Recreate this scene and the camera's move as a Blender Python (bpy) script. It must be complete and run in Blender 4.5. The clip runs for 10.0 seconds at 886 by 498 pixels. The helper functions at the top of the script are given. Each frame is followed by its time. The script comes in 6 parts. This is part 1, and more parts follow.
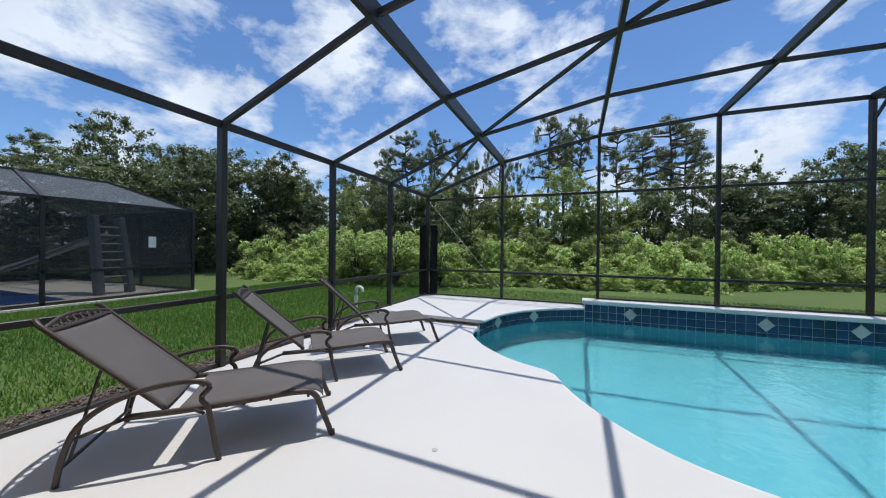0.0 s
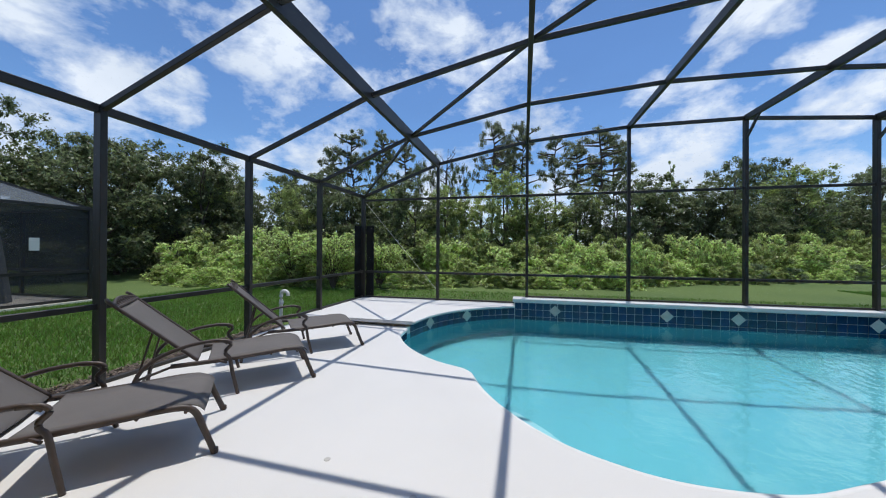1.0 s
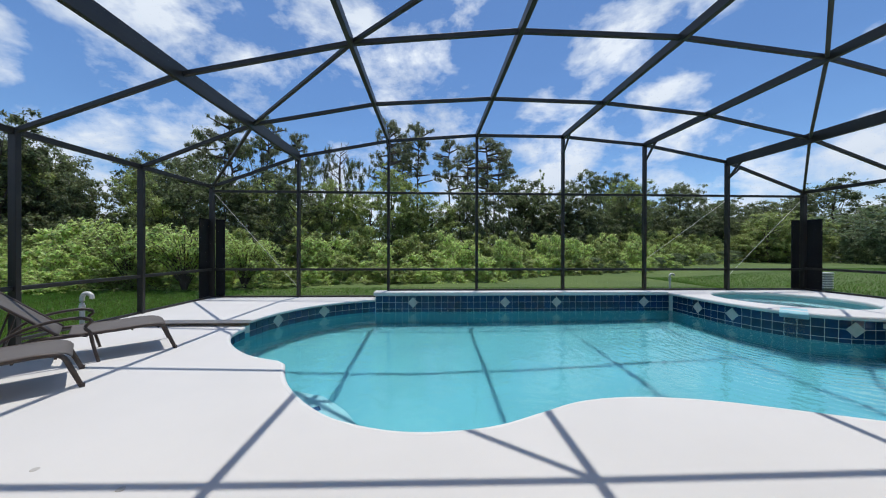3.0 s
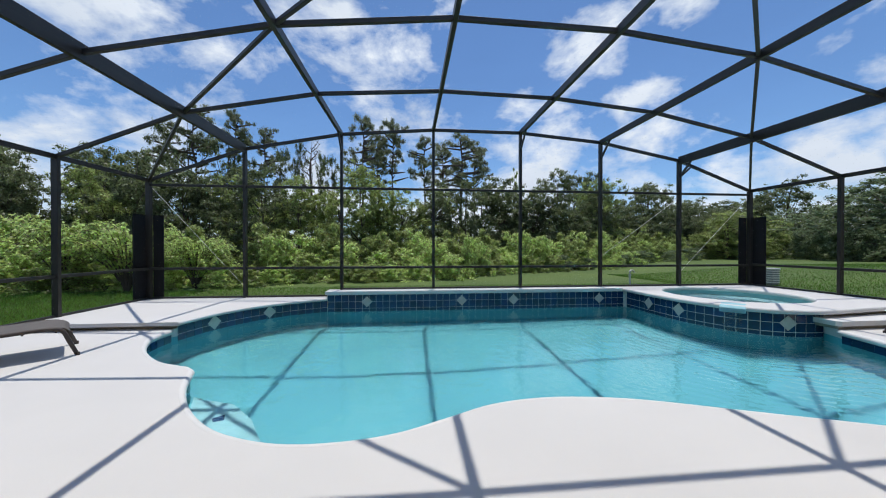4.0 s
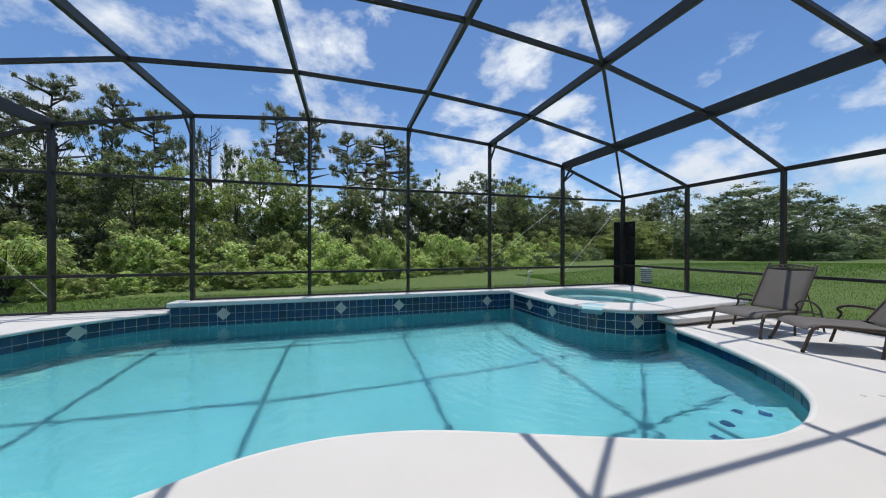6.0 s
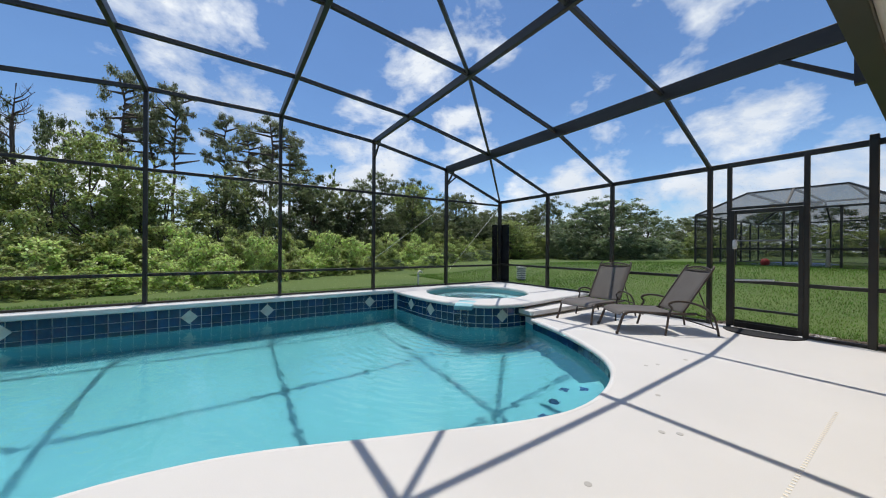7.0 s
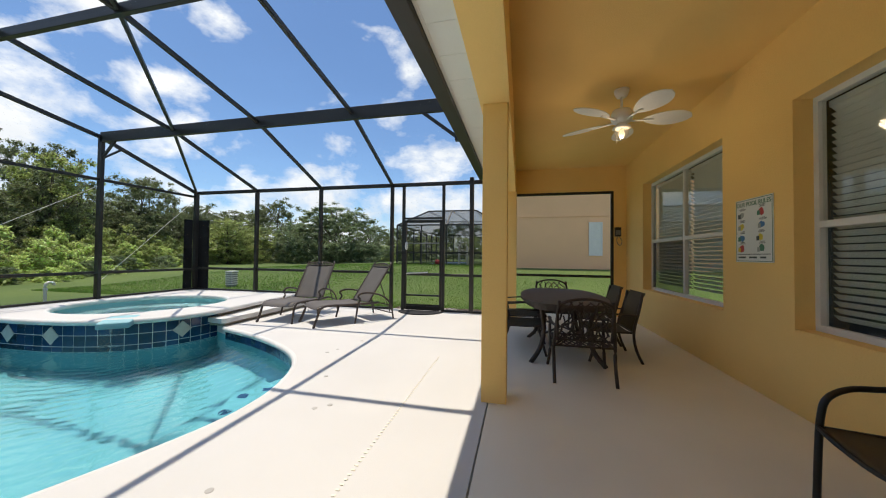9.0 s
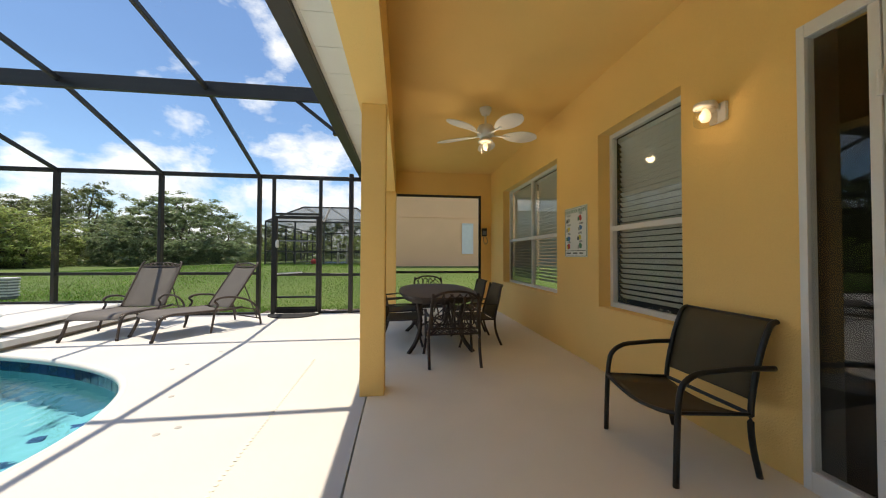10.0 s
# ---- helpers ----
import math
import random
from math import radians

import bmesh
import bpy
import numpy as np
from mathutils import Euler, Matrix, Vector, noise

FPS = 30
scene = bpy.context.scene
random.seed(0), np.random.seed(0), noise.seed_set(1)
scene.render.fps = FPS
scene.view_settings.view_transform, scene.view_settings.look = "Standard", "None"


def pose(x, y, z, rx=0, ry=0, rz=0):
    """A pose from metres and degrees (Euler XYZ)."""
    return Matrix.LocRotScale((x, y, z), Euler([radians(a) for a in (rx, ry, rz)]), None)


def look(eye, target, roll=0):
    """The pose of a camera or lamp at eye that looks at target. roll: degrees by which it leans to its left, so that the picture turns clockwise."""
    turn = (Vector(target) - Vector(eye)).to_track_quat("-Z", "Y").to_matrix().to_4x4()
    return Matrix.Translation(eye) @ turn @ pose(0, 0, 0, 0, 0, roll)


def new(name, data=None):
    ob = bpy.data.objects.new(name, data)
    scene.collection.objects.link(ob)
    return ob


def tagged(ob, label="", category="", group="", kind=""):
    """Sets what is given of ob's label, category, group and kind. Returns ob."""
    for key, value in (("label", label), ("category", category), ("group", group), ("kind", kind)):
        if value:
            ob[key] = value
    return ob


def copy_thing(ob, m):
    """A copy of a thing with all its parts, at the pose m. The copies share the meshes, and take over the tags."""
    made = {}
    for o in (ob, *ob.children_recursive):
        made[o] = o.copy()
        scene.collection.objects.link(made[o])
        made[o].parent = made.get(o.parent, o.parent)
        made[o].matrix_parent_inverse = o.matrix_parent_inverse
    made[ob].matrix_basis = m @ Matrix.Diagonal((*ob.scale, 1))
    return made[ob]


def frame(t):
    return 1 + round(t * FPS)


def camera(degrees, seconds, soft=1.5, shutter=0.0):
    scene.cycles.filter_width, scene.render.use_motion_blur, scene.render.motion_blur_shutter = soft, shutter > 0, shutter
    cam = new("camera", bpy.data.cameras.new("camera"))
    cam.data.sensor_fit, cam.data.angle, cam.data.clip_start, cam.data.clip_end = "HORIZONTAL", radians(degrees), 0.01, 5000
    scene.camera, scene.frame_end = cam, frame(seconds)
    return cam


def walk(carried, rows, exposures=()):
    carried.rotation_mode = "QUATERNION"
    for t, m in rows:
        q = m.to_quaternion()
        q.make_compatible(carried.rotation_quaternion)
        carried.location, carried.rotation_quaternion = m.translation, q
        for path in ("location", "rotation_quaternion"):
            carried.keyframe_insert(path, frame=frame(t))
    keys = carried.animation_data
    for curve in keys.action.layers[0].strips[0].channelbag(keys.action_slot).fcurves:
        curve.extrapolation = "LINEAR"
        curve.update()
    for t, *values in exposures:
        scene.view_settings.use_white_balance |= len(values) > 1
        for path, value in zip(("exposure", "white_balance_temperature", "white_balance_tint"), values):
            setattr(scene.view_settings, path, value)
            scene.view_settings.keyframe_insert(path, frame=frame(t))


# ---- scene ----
cam = camera(106.5, 10.0, soft=1.1)
PATH = [
    (0, (-2.019, -0.133, 1.355), (-2.772, 1.72, 1.348), 0.6),
    (0.5, (-1.87, -0.046, 1.362), (-2.485, 1.857, 1.358), 0.6),
    (1, (-1.672, 0.01, 1.347), (-2.146, 1.953, 1.352), 0.3),
    (1.5, (-1.429, 0.003, 1.319), (-1.748, 1.977, 1.333), 0.2),
    (2, (-1.171, -0.07, 1.321), (-1.342, 1.923, 1.331), 0.2),
    (2.5, (-0.901, -0.119, 1.307), (-0.921, 1.881, 1.31), 0.2),
    (4, (-0.015, 0.041, 1.255), (0.179, 2.032, 1.242), -0.0),
    (4.5, (0.282, 0.153, 1.291), (0.545, 2.136, 1.28), 0.0),
    (5, (0.576, 0.261, 1.32), (0.909, 2.233, 1.304), 0.0),
    (5.2, (0.692, 0.284, 1.321), (1.057, 2.251, 1.304), -0.1),
    (6.5, (1.532, 0.325, 1.281), (2.321, 2.163, 1.276), 0.3),
    (7, (1.721, 0.221, 1.275), (2.813, 1.897, 1.272), 0.45),
    (7.5, (1.943, 0.133, 1.222), (3.370, 1.534, 1.238), 0.5),
    (8, (2.020, 0.002, 1.224), (3.714, 1.064, 1.246), 0.5),
    (8.5, (2.059, -0.135, 1.194), (3.906, 0.631, 1.229), 0.7),
    (9, (2.006, -0.208, 1.181), (3.954, 0.246, 1.221), 0.6),
    (9.5, (1.951, -0.235, 1.168), (3.948, -0.134, 1.211), 0.3),
    (10, (1.911, -0.237, 1.16), (3.894, -0.489, 1.2), 0.2),
]
walk(cam, [(t, look(eye, target, roll)) for t, eye, target, roll in PATH],
     exposures=[(0.0, 0.08, 6300, 10), (2.5, 0.02, 6350, 10), (5.0, 0.0, 6500, 10), (6.5, 0.05, 6600, 10), (8.0, 0.15, 6900, 10), (9.0, 0.32, 7200, 10), (10.0, 0.59, 7700, 10)])

# ---------------------------------------------------------------- light
SUN_EL, SUN_AZ = 79.4, 15.5   # degrees: height, and turn from +y towards +x
CLOUDS = [(-72, 22, 9, 1.0), (-62, 23, 9, 1.0), (-53, 20, 5, 0.8), (-42, 28, 9, 1.0), (-31, 24, 7, 0.8), (-15, 34, 9, 0.9), (-11, 27, 7, 0.8), (-74, 15, 5, 0.6), (-38, 27, 10, 0.9), (-35, 15, 4, 0.7), (-6, 26, 8, 0.9), (-13, 32, 8, 0.7), (22, 16, 9, 1.0), (37, 18, 5, 0.9), (28, 28, 5, 0.4), (-43, 14, 3, 0.5),
          (3, 15, 8, 0.6), (46, 10, 3, 0.6), (31, 30, 6, 0.7), (36, 20, 5, 0.9), (59, 26, 3, 0.5), (67, 23, 4, 0.5), (57, 10, 6, 0.6), (25, 28, 3, 0.7), (42, 30, 3, 0.6), (68, 29, 3, 0.6), (78, 17, 5, 0.6), (36, 20, 4, 0.6), (69, 29, 4, 0.7), (60, 28, 2, 0.6), (75, 14, 4, 0.6), (46, 12, 2, 0.5),
          # clouds overhead and behind, out of view, added to whiten the ambient light
          (0, 58, 15, 0.9), (75, 60, 16, 0.9), (-80, 55, 18, 1.0), (150, 60, 18, 1.0), (-150, 55, 18, 1.0), (120, 35, 18, 0.8), (-120, 32, 20, 0.9), (180, 30, 18, 0.8)]   # heading, height, radius in degrees, thickness
world = bpy.data.worlds.new("sky")
scene.world = world
world.use_nodes = True


def sky_world():
    nt = world.node_tree
    nd, ln = nt.nodes, nt.links
    nd.clear()
    out = nd.new("ShaderNodeOutputWorld")
    bg = nd.new("ShaderNodeBackground")
    bg.inputs["Strength"].default_value = 0.15
    sky = nd.new("ShaderNodeTexSky")
    sky.sky_type = "NISHITA"
    sky.sun_disc = False
    sky.sun_elevation, sky.sun_rotation = radians(SUN_EL), radians(SUN_AZ)
    sky.air_density, sky.dust_density, sky.ozone_density = 1.0, 0.25, 3.0
    co = nd.new("ShaderNodeTexCoord")
    way = co.outputs["Generated"]
    comb = nd.new("ShaderNodeMapping")
    comb.inputs["Scale"].default_value = (1.0, 1.0, 1.7)
    comb.inputs["Location"].default_value = (2.3, 0.6, 4.1)
    ln.new(way, comb.inputs[0])
    n1 = nd.new("ShaderNodeTexNoise")
    n1.inputs["Scale"].default_value, n1.inputs["Detail"].default_value = 5.2, 12.0
    n1.inputs["Roughness"].default_value, n1.inputs["Distortion"].default_value = 0.60, 0.15
    ln.new(comb.outputs[0], n1.inputs["Vector"])
    # the heaps of cloud, each round its own heading, edges broken by the noise
    bank = None
    for az, el, rad, thick in CLOUDS:
        a, e = radians(az), radians(el)
        ds = nd.new("ShaderNodeVectorMath"); ds.operation = "DISTANCE"
        ds.inputs[1].default_value = (math.sin(a) * math.cos(e), math.cos(a) * math.cos(e), math.sin(e))
        ln.new(way, ds.inputs[0])
        mr = nd.new("ShaderNodeMapRange"); mr.interpolation_type = "SMOOTHSTEP"
        mr.inputs["From Min"].default_value, mr.inputs["From Max"].default_value = 0.25 * radians(rad), 1.35 * radians(rad)
        mr.inputs["To Min"].default_value, mr.inputs["To Max"].default_value = 0.17 * thick, 0.0
        ln.new(ds.outputs["Value"], mr.inputs["Value"])
        if bank is None:
            bank = mr.outputs[0]
        else:
            mx = nd.new("ShaderNodeMath"); mx.operation = "MAXIMUM"
            ln.new(bank, mx.inputs[0]); ln.new(mr.outputs[0], mx.inputs[1])
            bank = mx.outputs[0]
    sum_ = nd.new("ShaderNodeMath"); sum_.operation = "ADD"
    ln.new(n1.outputs["Fac"], sum_.inputs[0]); ln.new(bank, sum_.inputs[1])
    # hazy cloud low over the horizon
    sep = nd.new("ShaderNodeSeparateXYZ")
    ln.new(way, sep.inputs[0])
    hz = nd.new("ShaderNodeMapRange")
    hz.inputs["From Min"].default_value, hz.inputs["From Max"].default_value = 0.05, 0.34
    hz.inputs["To Min"].default_value, hz.inputs["To Max"].default_value = 0.21, 0.0
    ln.new(sep.outputs["Z"], hz.inputs["Value"])
    low = nd.new("ShaderNodeMath"); low.operation = "ADD"
    ln.new(sum_.outputs[0], low.inputs[0]); ln.new(hz.outputs[0], low.inputs[1])
    ramp = nd.new("ShaderNodeValToRGB")
    ramp.color_ramp.elements[0].position, ramp.color_ramp.elements[1].position = 0.565, 0.735
    ln.new(low.outputs[0], ramp.inputs[0])
    n2 = nd.new("ShaderNodeTexNoise")
    n2.inputs["Scale"].default_value, n2.inputs["Detail"].default_value = 3.2, 6.0
    ln.new(comb.outputs[0], n2.inputs["Vector"])
    tone = nd.new("ShaderNodeMixRGB")
    tone.inputs[1].default_value, tone.inputs[2].default_value = (3.0, 3.7, 4.8, 1), (7.3, 7.6, 7.9, 1)
    ln.new(n2.outputs["Fac"], tone.inputs[0])
    mix = nd.new("ShaderNodeMixRGB")
    ln.new(ramp.outputs[0], mix.inputs[0])
    deep = nd.new("ShaderNodeMixRGB")
    deep.blend_type = "MULTIPLY"
    deep.inputs[0].default_value, deep.inputs[2].default_value = 1.0, (0.62, 0.77, 0.92, 1)
    ln.new(sky.outputs[0], deep.inputs[1])
    ln.new(deep.outputs[0], mix.inputs[1]); ln.new(tone.outputs[0], mix.inputs[2])
    ln.new(mix.outputs[0], bg.inputs["Color"])
    ln.new(bg.outputs[0], out.inputs[0])


sky_world()
sun = new("sun", bpy.data.lights.new("sun", "SUN"))
sun.data.energy, sun.data.angle, sun.data.color = 3.5, radians(0.53), (1.0, 0.955, 0.88)
_e, _a = radians(SUN_EL), radians(SUN_AZ)
SUN_WAY = Vector((math.sin(_a) * math.cos(_e), math.cos(_a) * math.cos(_e), math.sin(_e)))
sun.matrix_world = look(SUN_WAY * 40, (0, 0, 0))

# ---------------------------------------------------------------- materials


def mat(name, base, rough=0.6, metal=0.0, vary=0.12, scale=6.0, bump=0.15, fine=60.0, spec=0.5, second=None, hue_by=None, stretch=None, bump_dist=0.01):
    """A surface: base colour varied by coarse stains and fine grain, with relief."""
    m = bpy.data.materials.new(name)
    m.use_nodes = True
    nd, ln = m.node_tree.nodes, m.node_tree.links
    b = nd["Principled BSDF"]
    b.inputs["Roughness"].default_value, b.inputs["Metallic"].default_value = rough, metal
    b.inputs["Specular IOR Level"].default_value = spec
    co = nd.new("ShaderNodeTexCoord")
    vec = co.outputs["Object"]
    if stretch:
        mp = nd.new("ShaderNodeMapping")
        mp.inputs["Scale"].default_value = stretch
        ln.new(vec, mp.inputs[0])
        vec = mp.outputs[0]
    n1 = nd.new("ShaderNodeTexNoise")
    n1.inputs["Scale"].default_value, n1.inputs["Detail"].default_value = scale, 5.0
    n2 = nd.new("ShaderNodeTexNoise")
    n2.inputs["Scale"].default_value, n2.inputs["Detail"].default_value = fine, 3.0
    ln.new(vec, n1.inputs["Vector"]); ln.new(vec, n2.inputs["Vector"])
    add = nd.new("ShaderNodeMath"); add.operation = "MULTIPLY_ADD"
    add.inputs[1].default_value = 0.45
    ln.new(n2.outputs["Fac"], add.inputs[0]); ln.new(n1.outputs["Fac"], add.inputs[2])
    rng = nd.new("ShaderNodeMapRange")
    rng.inputs["From Min"].default_value, rng.inputs["From Max"].default_value = 0.5, 0.95
    ln.new(add.outputs[0], rng.inputs["Value"])
    mix = nd.new("ShaderNodeMixRGB")
    lo = second or tuple(c * (1 - vary) for c in base)
    mix.inputs[1].default_value, mix.inputs[2].default_value = (*lo, 1), (*base, 1)
    ln.new(rng.outputs[0], mix.inputs[0])
    col = mix.outputs[0]
    if hue_by:
        inf = nd.new("ShaderNodeObjectInfo") if hue_by[0] == "object" else nd.new("ShaderNodeNewGeometry")
        rnd = inf.outputs["Random"] if hue_by[0] == "object" else inf.outputs["Random Per Island"]
        hs = nd.new("ShaderNodeHueSaturation")
        rv = nd.new("ShaderNodeMapRange")
        rv.inputs["To Min"].default_value, rv.inputs["To Max"].default_value = 1 - hue_by[1], 1 + hue_by[1]
        rh = nd.new("ShaderNodeMapRange")
        rh.inputs["To Min"].default_value, rh.inputs["To Max"].default_value = 0.5 - hue_by[2], 0.5 + hue_by[2]
        ln.new(rnd, rv.inputs["Value"]); ln.new(rnd, rh.inputs["Value"])
        ln.new(rv.outputs[0], hs.inputs["Value"]); ln.new(rh.outputs[0], hs.inputs["Hue"])
        ln.new(col, hs.inputs["Color"])
        col = hs.outputs[0]
    ln.new(col, b.inputs["Base Color"])
    if bump:
        bp = nd.new("ShaderNodeBump")
        bp.inputs["Strength"].default_value, bp.inputs["Distance"].default_value = bump, bump_dist
        ln.new(n2.outputs["Fac"], bp.inputs["Height"])
        ln.new(bp.outputs[0], b.inputs["Normal"])
    return m


def leaf_mat(name, base, second, spread=0.35):
    """Leaves: light passes through them; tone varies from leaf to leaf."""
    m = mat(name, base, 0.42, vary=0.4, scale=0.6, bump=0, fine=8, spec=0.5, second=second, hue_by=("island", spread, 0.025))
    nd, ln = m.node_tree.nodes, m.node_tree.links
    b, out = nd["Principled BSDF"], nd["Material Output"]
    col = b.inputs["Base Color"].links[0].from_socket
    tr = nd.new("ShaderNodeBsdfTranslucent")
    ln.new(col, tr.inputs["Color"])
    mx = nd.new("ShaderNodeMixShader")
    mx.inputs[0].default_value = 0.55
    ln.new(b.outputs[0], mx.inputs[1]); ln.new(tr.outputs[0], mx.inputs[2])
    ln.new(mx.outputs[0], out.inputs[0])
    return m


def mesh_screen(name, open_part, tone):
    """Fine insect mesh: mostly open, the threads dark."""
    m = bpy.data.materials.new(name)
    m.use_nodes = True
    nd, ln = m.node_tree.nodes, m.node_tree.links
    nd.clear()
    out, mx = nd.new("ShaderNodeOutputMaterial"), nd.new("ShaderNodeMixShader")
    tr, df = nd.new("ShaderNodeBsdfTransparent"), nd.new("ShaderNodeBsdfDiffuse")
    df.inputs["Color"].default_value = (*tone, 1)
    n = nd.new("ShaderNodeTexNoise")
    n.inputs["Scale"].default_value = 1.5
    r = nd.new("ShaderNodeMapRange")
    r.inputs["To Min"].default_value, r.inputs["To Max"].default_value = 1 - open_part - 0.04, 1 - open_part + 0.04
    ln.new(n.outputs["Fac"], r.inputs["Value"]); ln.new(r.outputs[0], mx.inputs[0])
    ln.new(tr.outputs[0], mx.inputs[1]); ln.new(df.outputs[0], mx.inputs[2]); ln.new(mx.outputs[0], out.inputs[0])
    return m


def water_mat(name, tint, wave, size, near=None):
    m = bpy.data.materials.new(name)
    m.use_nodes = True
    nd, ln = m.node_tree.nodes, m.node_tree.links
    b = nd["Principled BSDF"]
    b.inputs["Base Color"].default_value = (*tint, 1)
    b.inputs["Roughness"].default_value, b.inputs["IOR"].default_value = 0.015, 1.33
    b.inputs["Transmission Weight"].default_value = 1.0
    co = nd.new("ShaderNodeTexCoord")
    n1, n2 = nd.new("ShaderNodeTexNoise"), nd.new("ShaderNodeTexNoise")
    n1.inputs["Scale"].default_value, n1.inputs["Detail"].default_value, n1.inputs["Distortion"].default_value = size, 3.0, 0.7
    n2.inputs["Scale"].default_value, n2.inputs["Detail"].default_value = size * 0.22, 2.0
    ln.new(co.outputs["Object"], n1.inputs["Vector"]); ln.new(co.outputs["Object"], n2.inputs["Vector"])
    ad = nd.new("ShaderNodeMath"); ad.operation = "MULTIPLY_ADD"; ad.inputs[1].default_value = 1.6
    ln.new(n2.outputs["Fac"], ad.inputs[0]); ln.new(n1.outputs["Fac"], ad.inputs[2])
    bp = nd.new("ShaderNodeBump")
    bp.inputs["Strength"].default_value, bp.inputs["Distance"].default_value = wave, 0.03
    height = ad.outputs[0]
    if near:
        mp = nd.new("ShaderNodeMapping")
        mp.inputs["Location"].default_value = tuple(-c for c in near)
        ln.new(co.outputs["Object"], mp.inputs[0])
        ring = nd.new("ShaderNodeTexWave")
        ring.wave_type, ring.rings_direction = "RINGS", "SPHERICAL"
        ring.inputs["Scale"].default_value, ring.inputs["Distortion"].default_value = 2.3, 4.0
        ring.inputs["Detail"].default_value, ring.inputs["Detail Scale"].default_value = 2.0, 1.6
        ln.new(mp.outputs[0], ring.inputs["Vector"])
        ds = nd.new("ShaderNodeVectorMath"); ds.operation = "LENGTH"
        ln.new(mp.outputs[0], ds.inputs[0])
        fall = nd.new("ShaderNodeMapRange")
        fall.inputs["From Min"].default_value, fall.inputs["From Max"].default_value = 0.3, 5.0
        fall.inputs["To Min"].default_value, fall.inputs["To Max"].default_value = 0.5, 0.0
        ln.new(ds.outputs["Value"], fall.inputs["Value"])
        rip = nd.new("ShaderNodeMath"); rip.operation = "MULTIPLY_ADD"
        ln.new(ring.outputs["Fac"], rip.inputs[0]); ln.new(fall.outputs[0], rip.inputs[1]); ln.new(ad.outputs[0], rip.inputs[2])
        height = rip.outputs[0]
    ln.new(height, bp.inputs["Height"]); ln.new(bp.outputs[0], b.inputs["Normal"])
    return m


def glass_mat(name, tint=(0.93, 0.95, 0.94)):
    """Thin clear pane: light passes straight through, the surface mirrors by its angle."""
    m = bpy.data.materials.new(name)
    m.use_nodes = True
    nd, ln = m.node_tree.nodes, m.node_tree.links
    nd.clear()
    out, mx = nd.new("ShaderNodeOutputMaterial"), nd.new("ShaderNodeMixShader")
    tr, gl, fr = nd.new("ShaderNodeBsdfTransparent"), nd.new("ShaderNodeBsdfGlossy"), nd.new("ShaderNodeLayerWeight")
    tr.inputs["Color"].default_value = (*tint, 1)
    gl.inputs["Roughness"].default_value = 0.01
    fr.inputs["Blend"].default_value = 0.5
    pw = nd.new("ShaderNodeMath"); pw.operation = "POWER"; pw.inputs[1].default_value = 4.5
    sc = nd.new("ShaderNodeMapRange")
    sc.inputs["To Min"].default_value, sc.inputs["To Max"].default_value = 0.035, 0.6
    ln.new(fr.outputs["Facing"], pw.inputs[0]); ln.new(pw.outputs[0], sc.inputs["Value"])
    ln.new(sc.outputs[0], mx.inputs[0]); ln.new(tr.outputs[0], mx.inputs[1]); ln.new(gl.outputs[0], mx.inputs[2])
    ln.new(mx.outputs[0], out.inputs[0])
    return m


def glow(name, colour, strength):
    m = bpy.data.materials.new(name)
    m.use_nodes = True
    b = m.node_tree.nodes["Principled BSDF"]
    b.inputs["Emission Color"].default_value, b.inputs["Emission Strength"].default_value = (*colour, 1), strength
    return m


M_DECK = mat("painted_concrete", (0.625, 0.61, 0.588), 0.75, vary=0.07, scale=0.9, bump=0.25, fine=140, bump_dist=0.004)
M_COPING = mat("coping_concrete", (0.685, 0.675, 0.655), 0.7, vary=0.10, scale=3, bump=0.3, fine=90, bump_dist=0.004)
M_PATIO = mat("patio_concrete", (0.86, 0.80, 0.68), 0.55, vary=0.10, scale=1.2, bump=0.15, fine=160, bump_dist=0.003)
M_RAW = mat("raw_concrete", (0.36, 0.32, 0.26), 0.9, vary=0.3, scale=5, bump=0.5, fine=60)
M_BRONZE = mat("bronze_aluminium", (0.033, 0.031, 0.028), 0.42, vary=0.2, scale=4, bump=0.03, fine=80, spec=0.4)
M_SCREEN = mesh_screen("insect_mesh", 0.93, (0.03, 0.03, 0.032))
M_ROOFSCREEN = mesh_screen("roof_mesh", 0.94, (0.03, 0.03, 0.032))
M_NBSCREEN = mesh_screen("dense_mesh", 0.42, (0.055, 0.058, 0.062))
M_NBFAR = mesh_screen("far_dense_mesh", 0.66, (0.05, 0.053, 0.058))
M_NBROOF = mesh_screen("dense_roof_mesh", 0.45, (0.16, 0.18, 0.20))
M_BLACKMESH = mat("black_privacy_mesh", (0.006, 0.006, 0.007), 0.8, vary=0.3, bump=0.2, fine=200)
M_WALL = mat("yellow_stucco", (0.96, 0.635, 0.225), 0.85, vary=0.06, scale=1.3, bump=0.5, fine=110, bump_dist=0.006)
M_NBWALL = mat("cream_stucco", (0.95, 0.56, 0.31), 0.85, vary=0.06, scale=0.8, bump=0.4, fine=60)
M_WHITE = mat("white_paint", (0.78, 0.77, 0.74), 0.5, vary=0.05, scale=3, bump=0.06, fine=70)
M_SOFFIT = mat("white_vinyl", (0.74, 0.73, 0.70), 0.45, vary=0.05, scale=2, bump=0.05, fine=50)
M_ROOFTILE = mat("grey_shingle", (0.14, 0.13, 0.125), 0.9, vary=0.4, scale=9, bump=0.6, fine=50)
M_PLASTER = mat("pool_plaster", (0.080, 0.342, 0.405), 0.7, vary=0.10, scale=1.0, bump=0.1, fine=40)
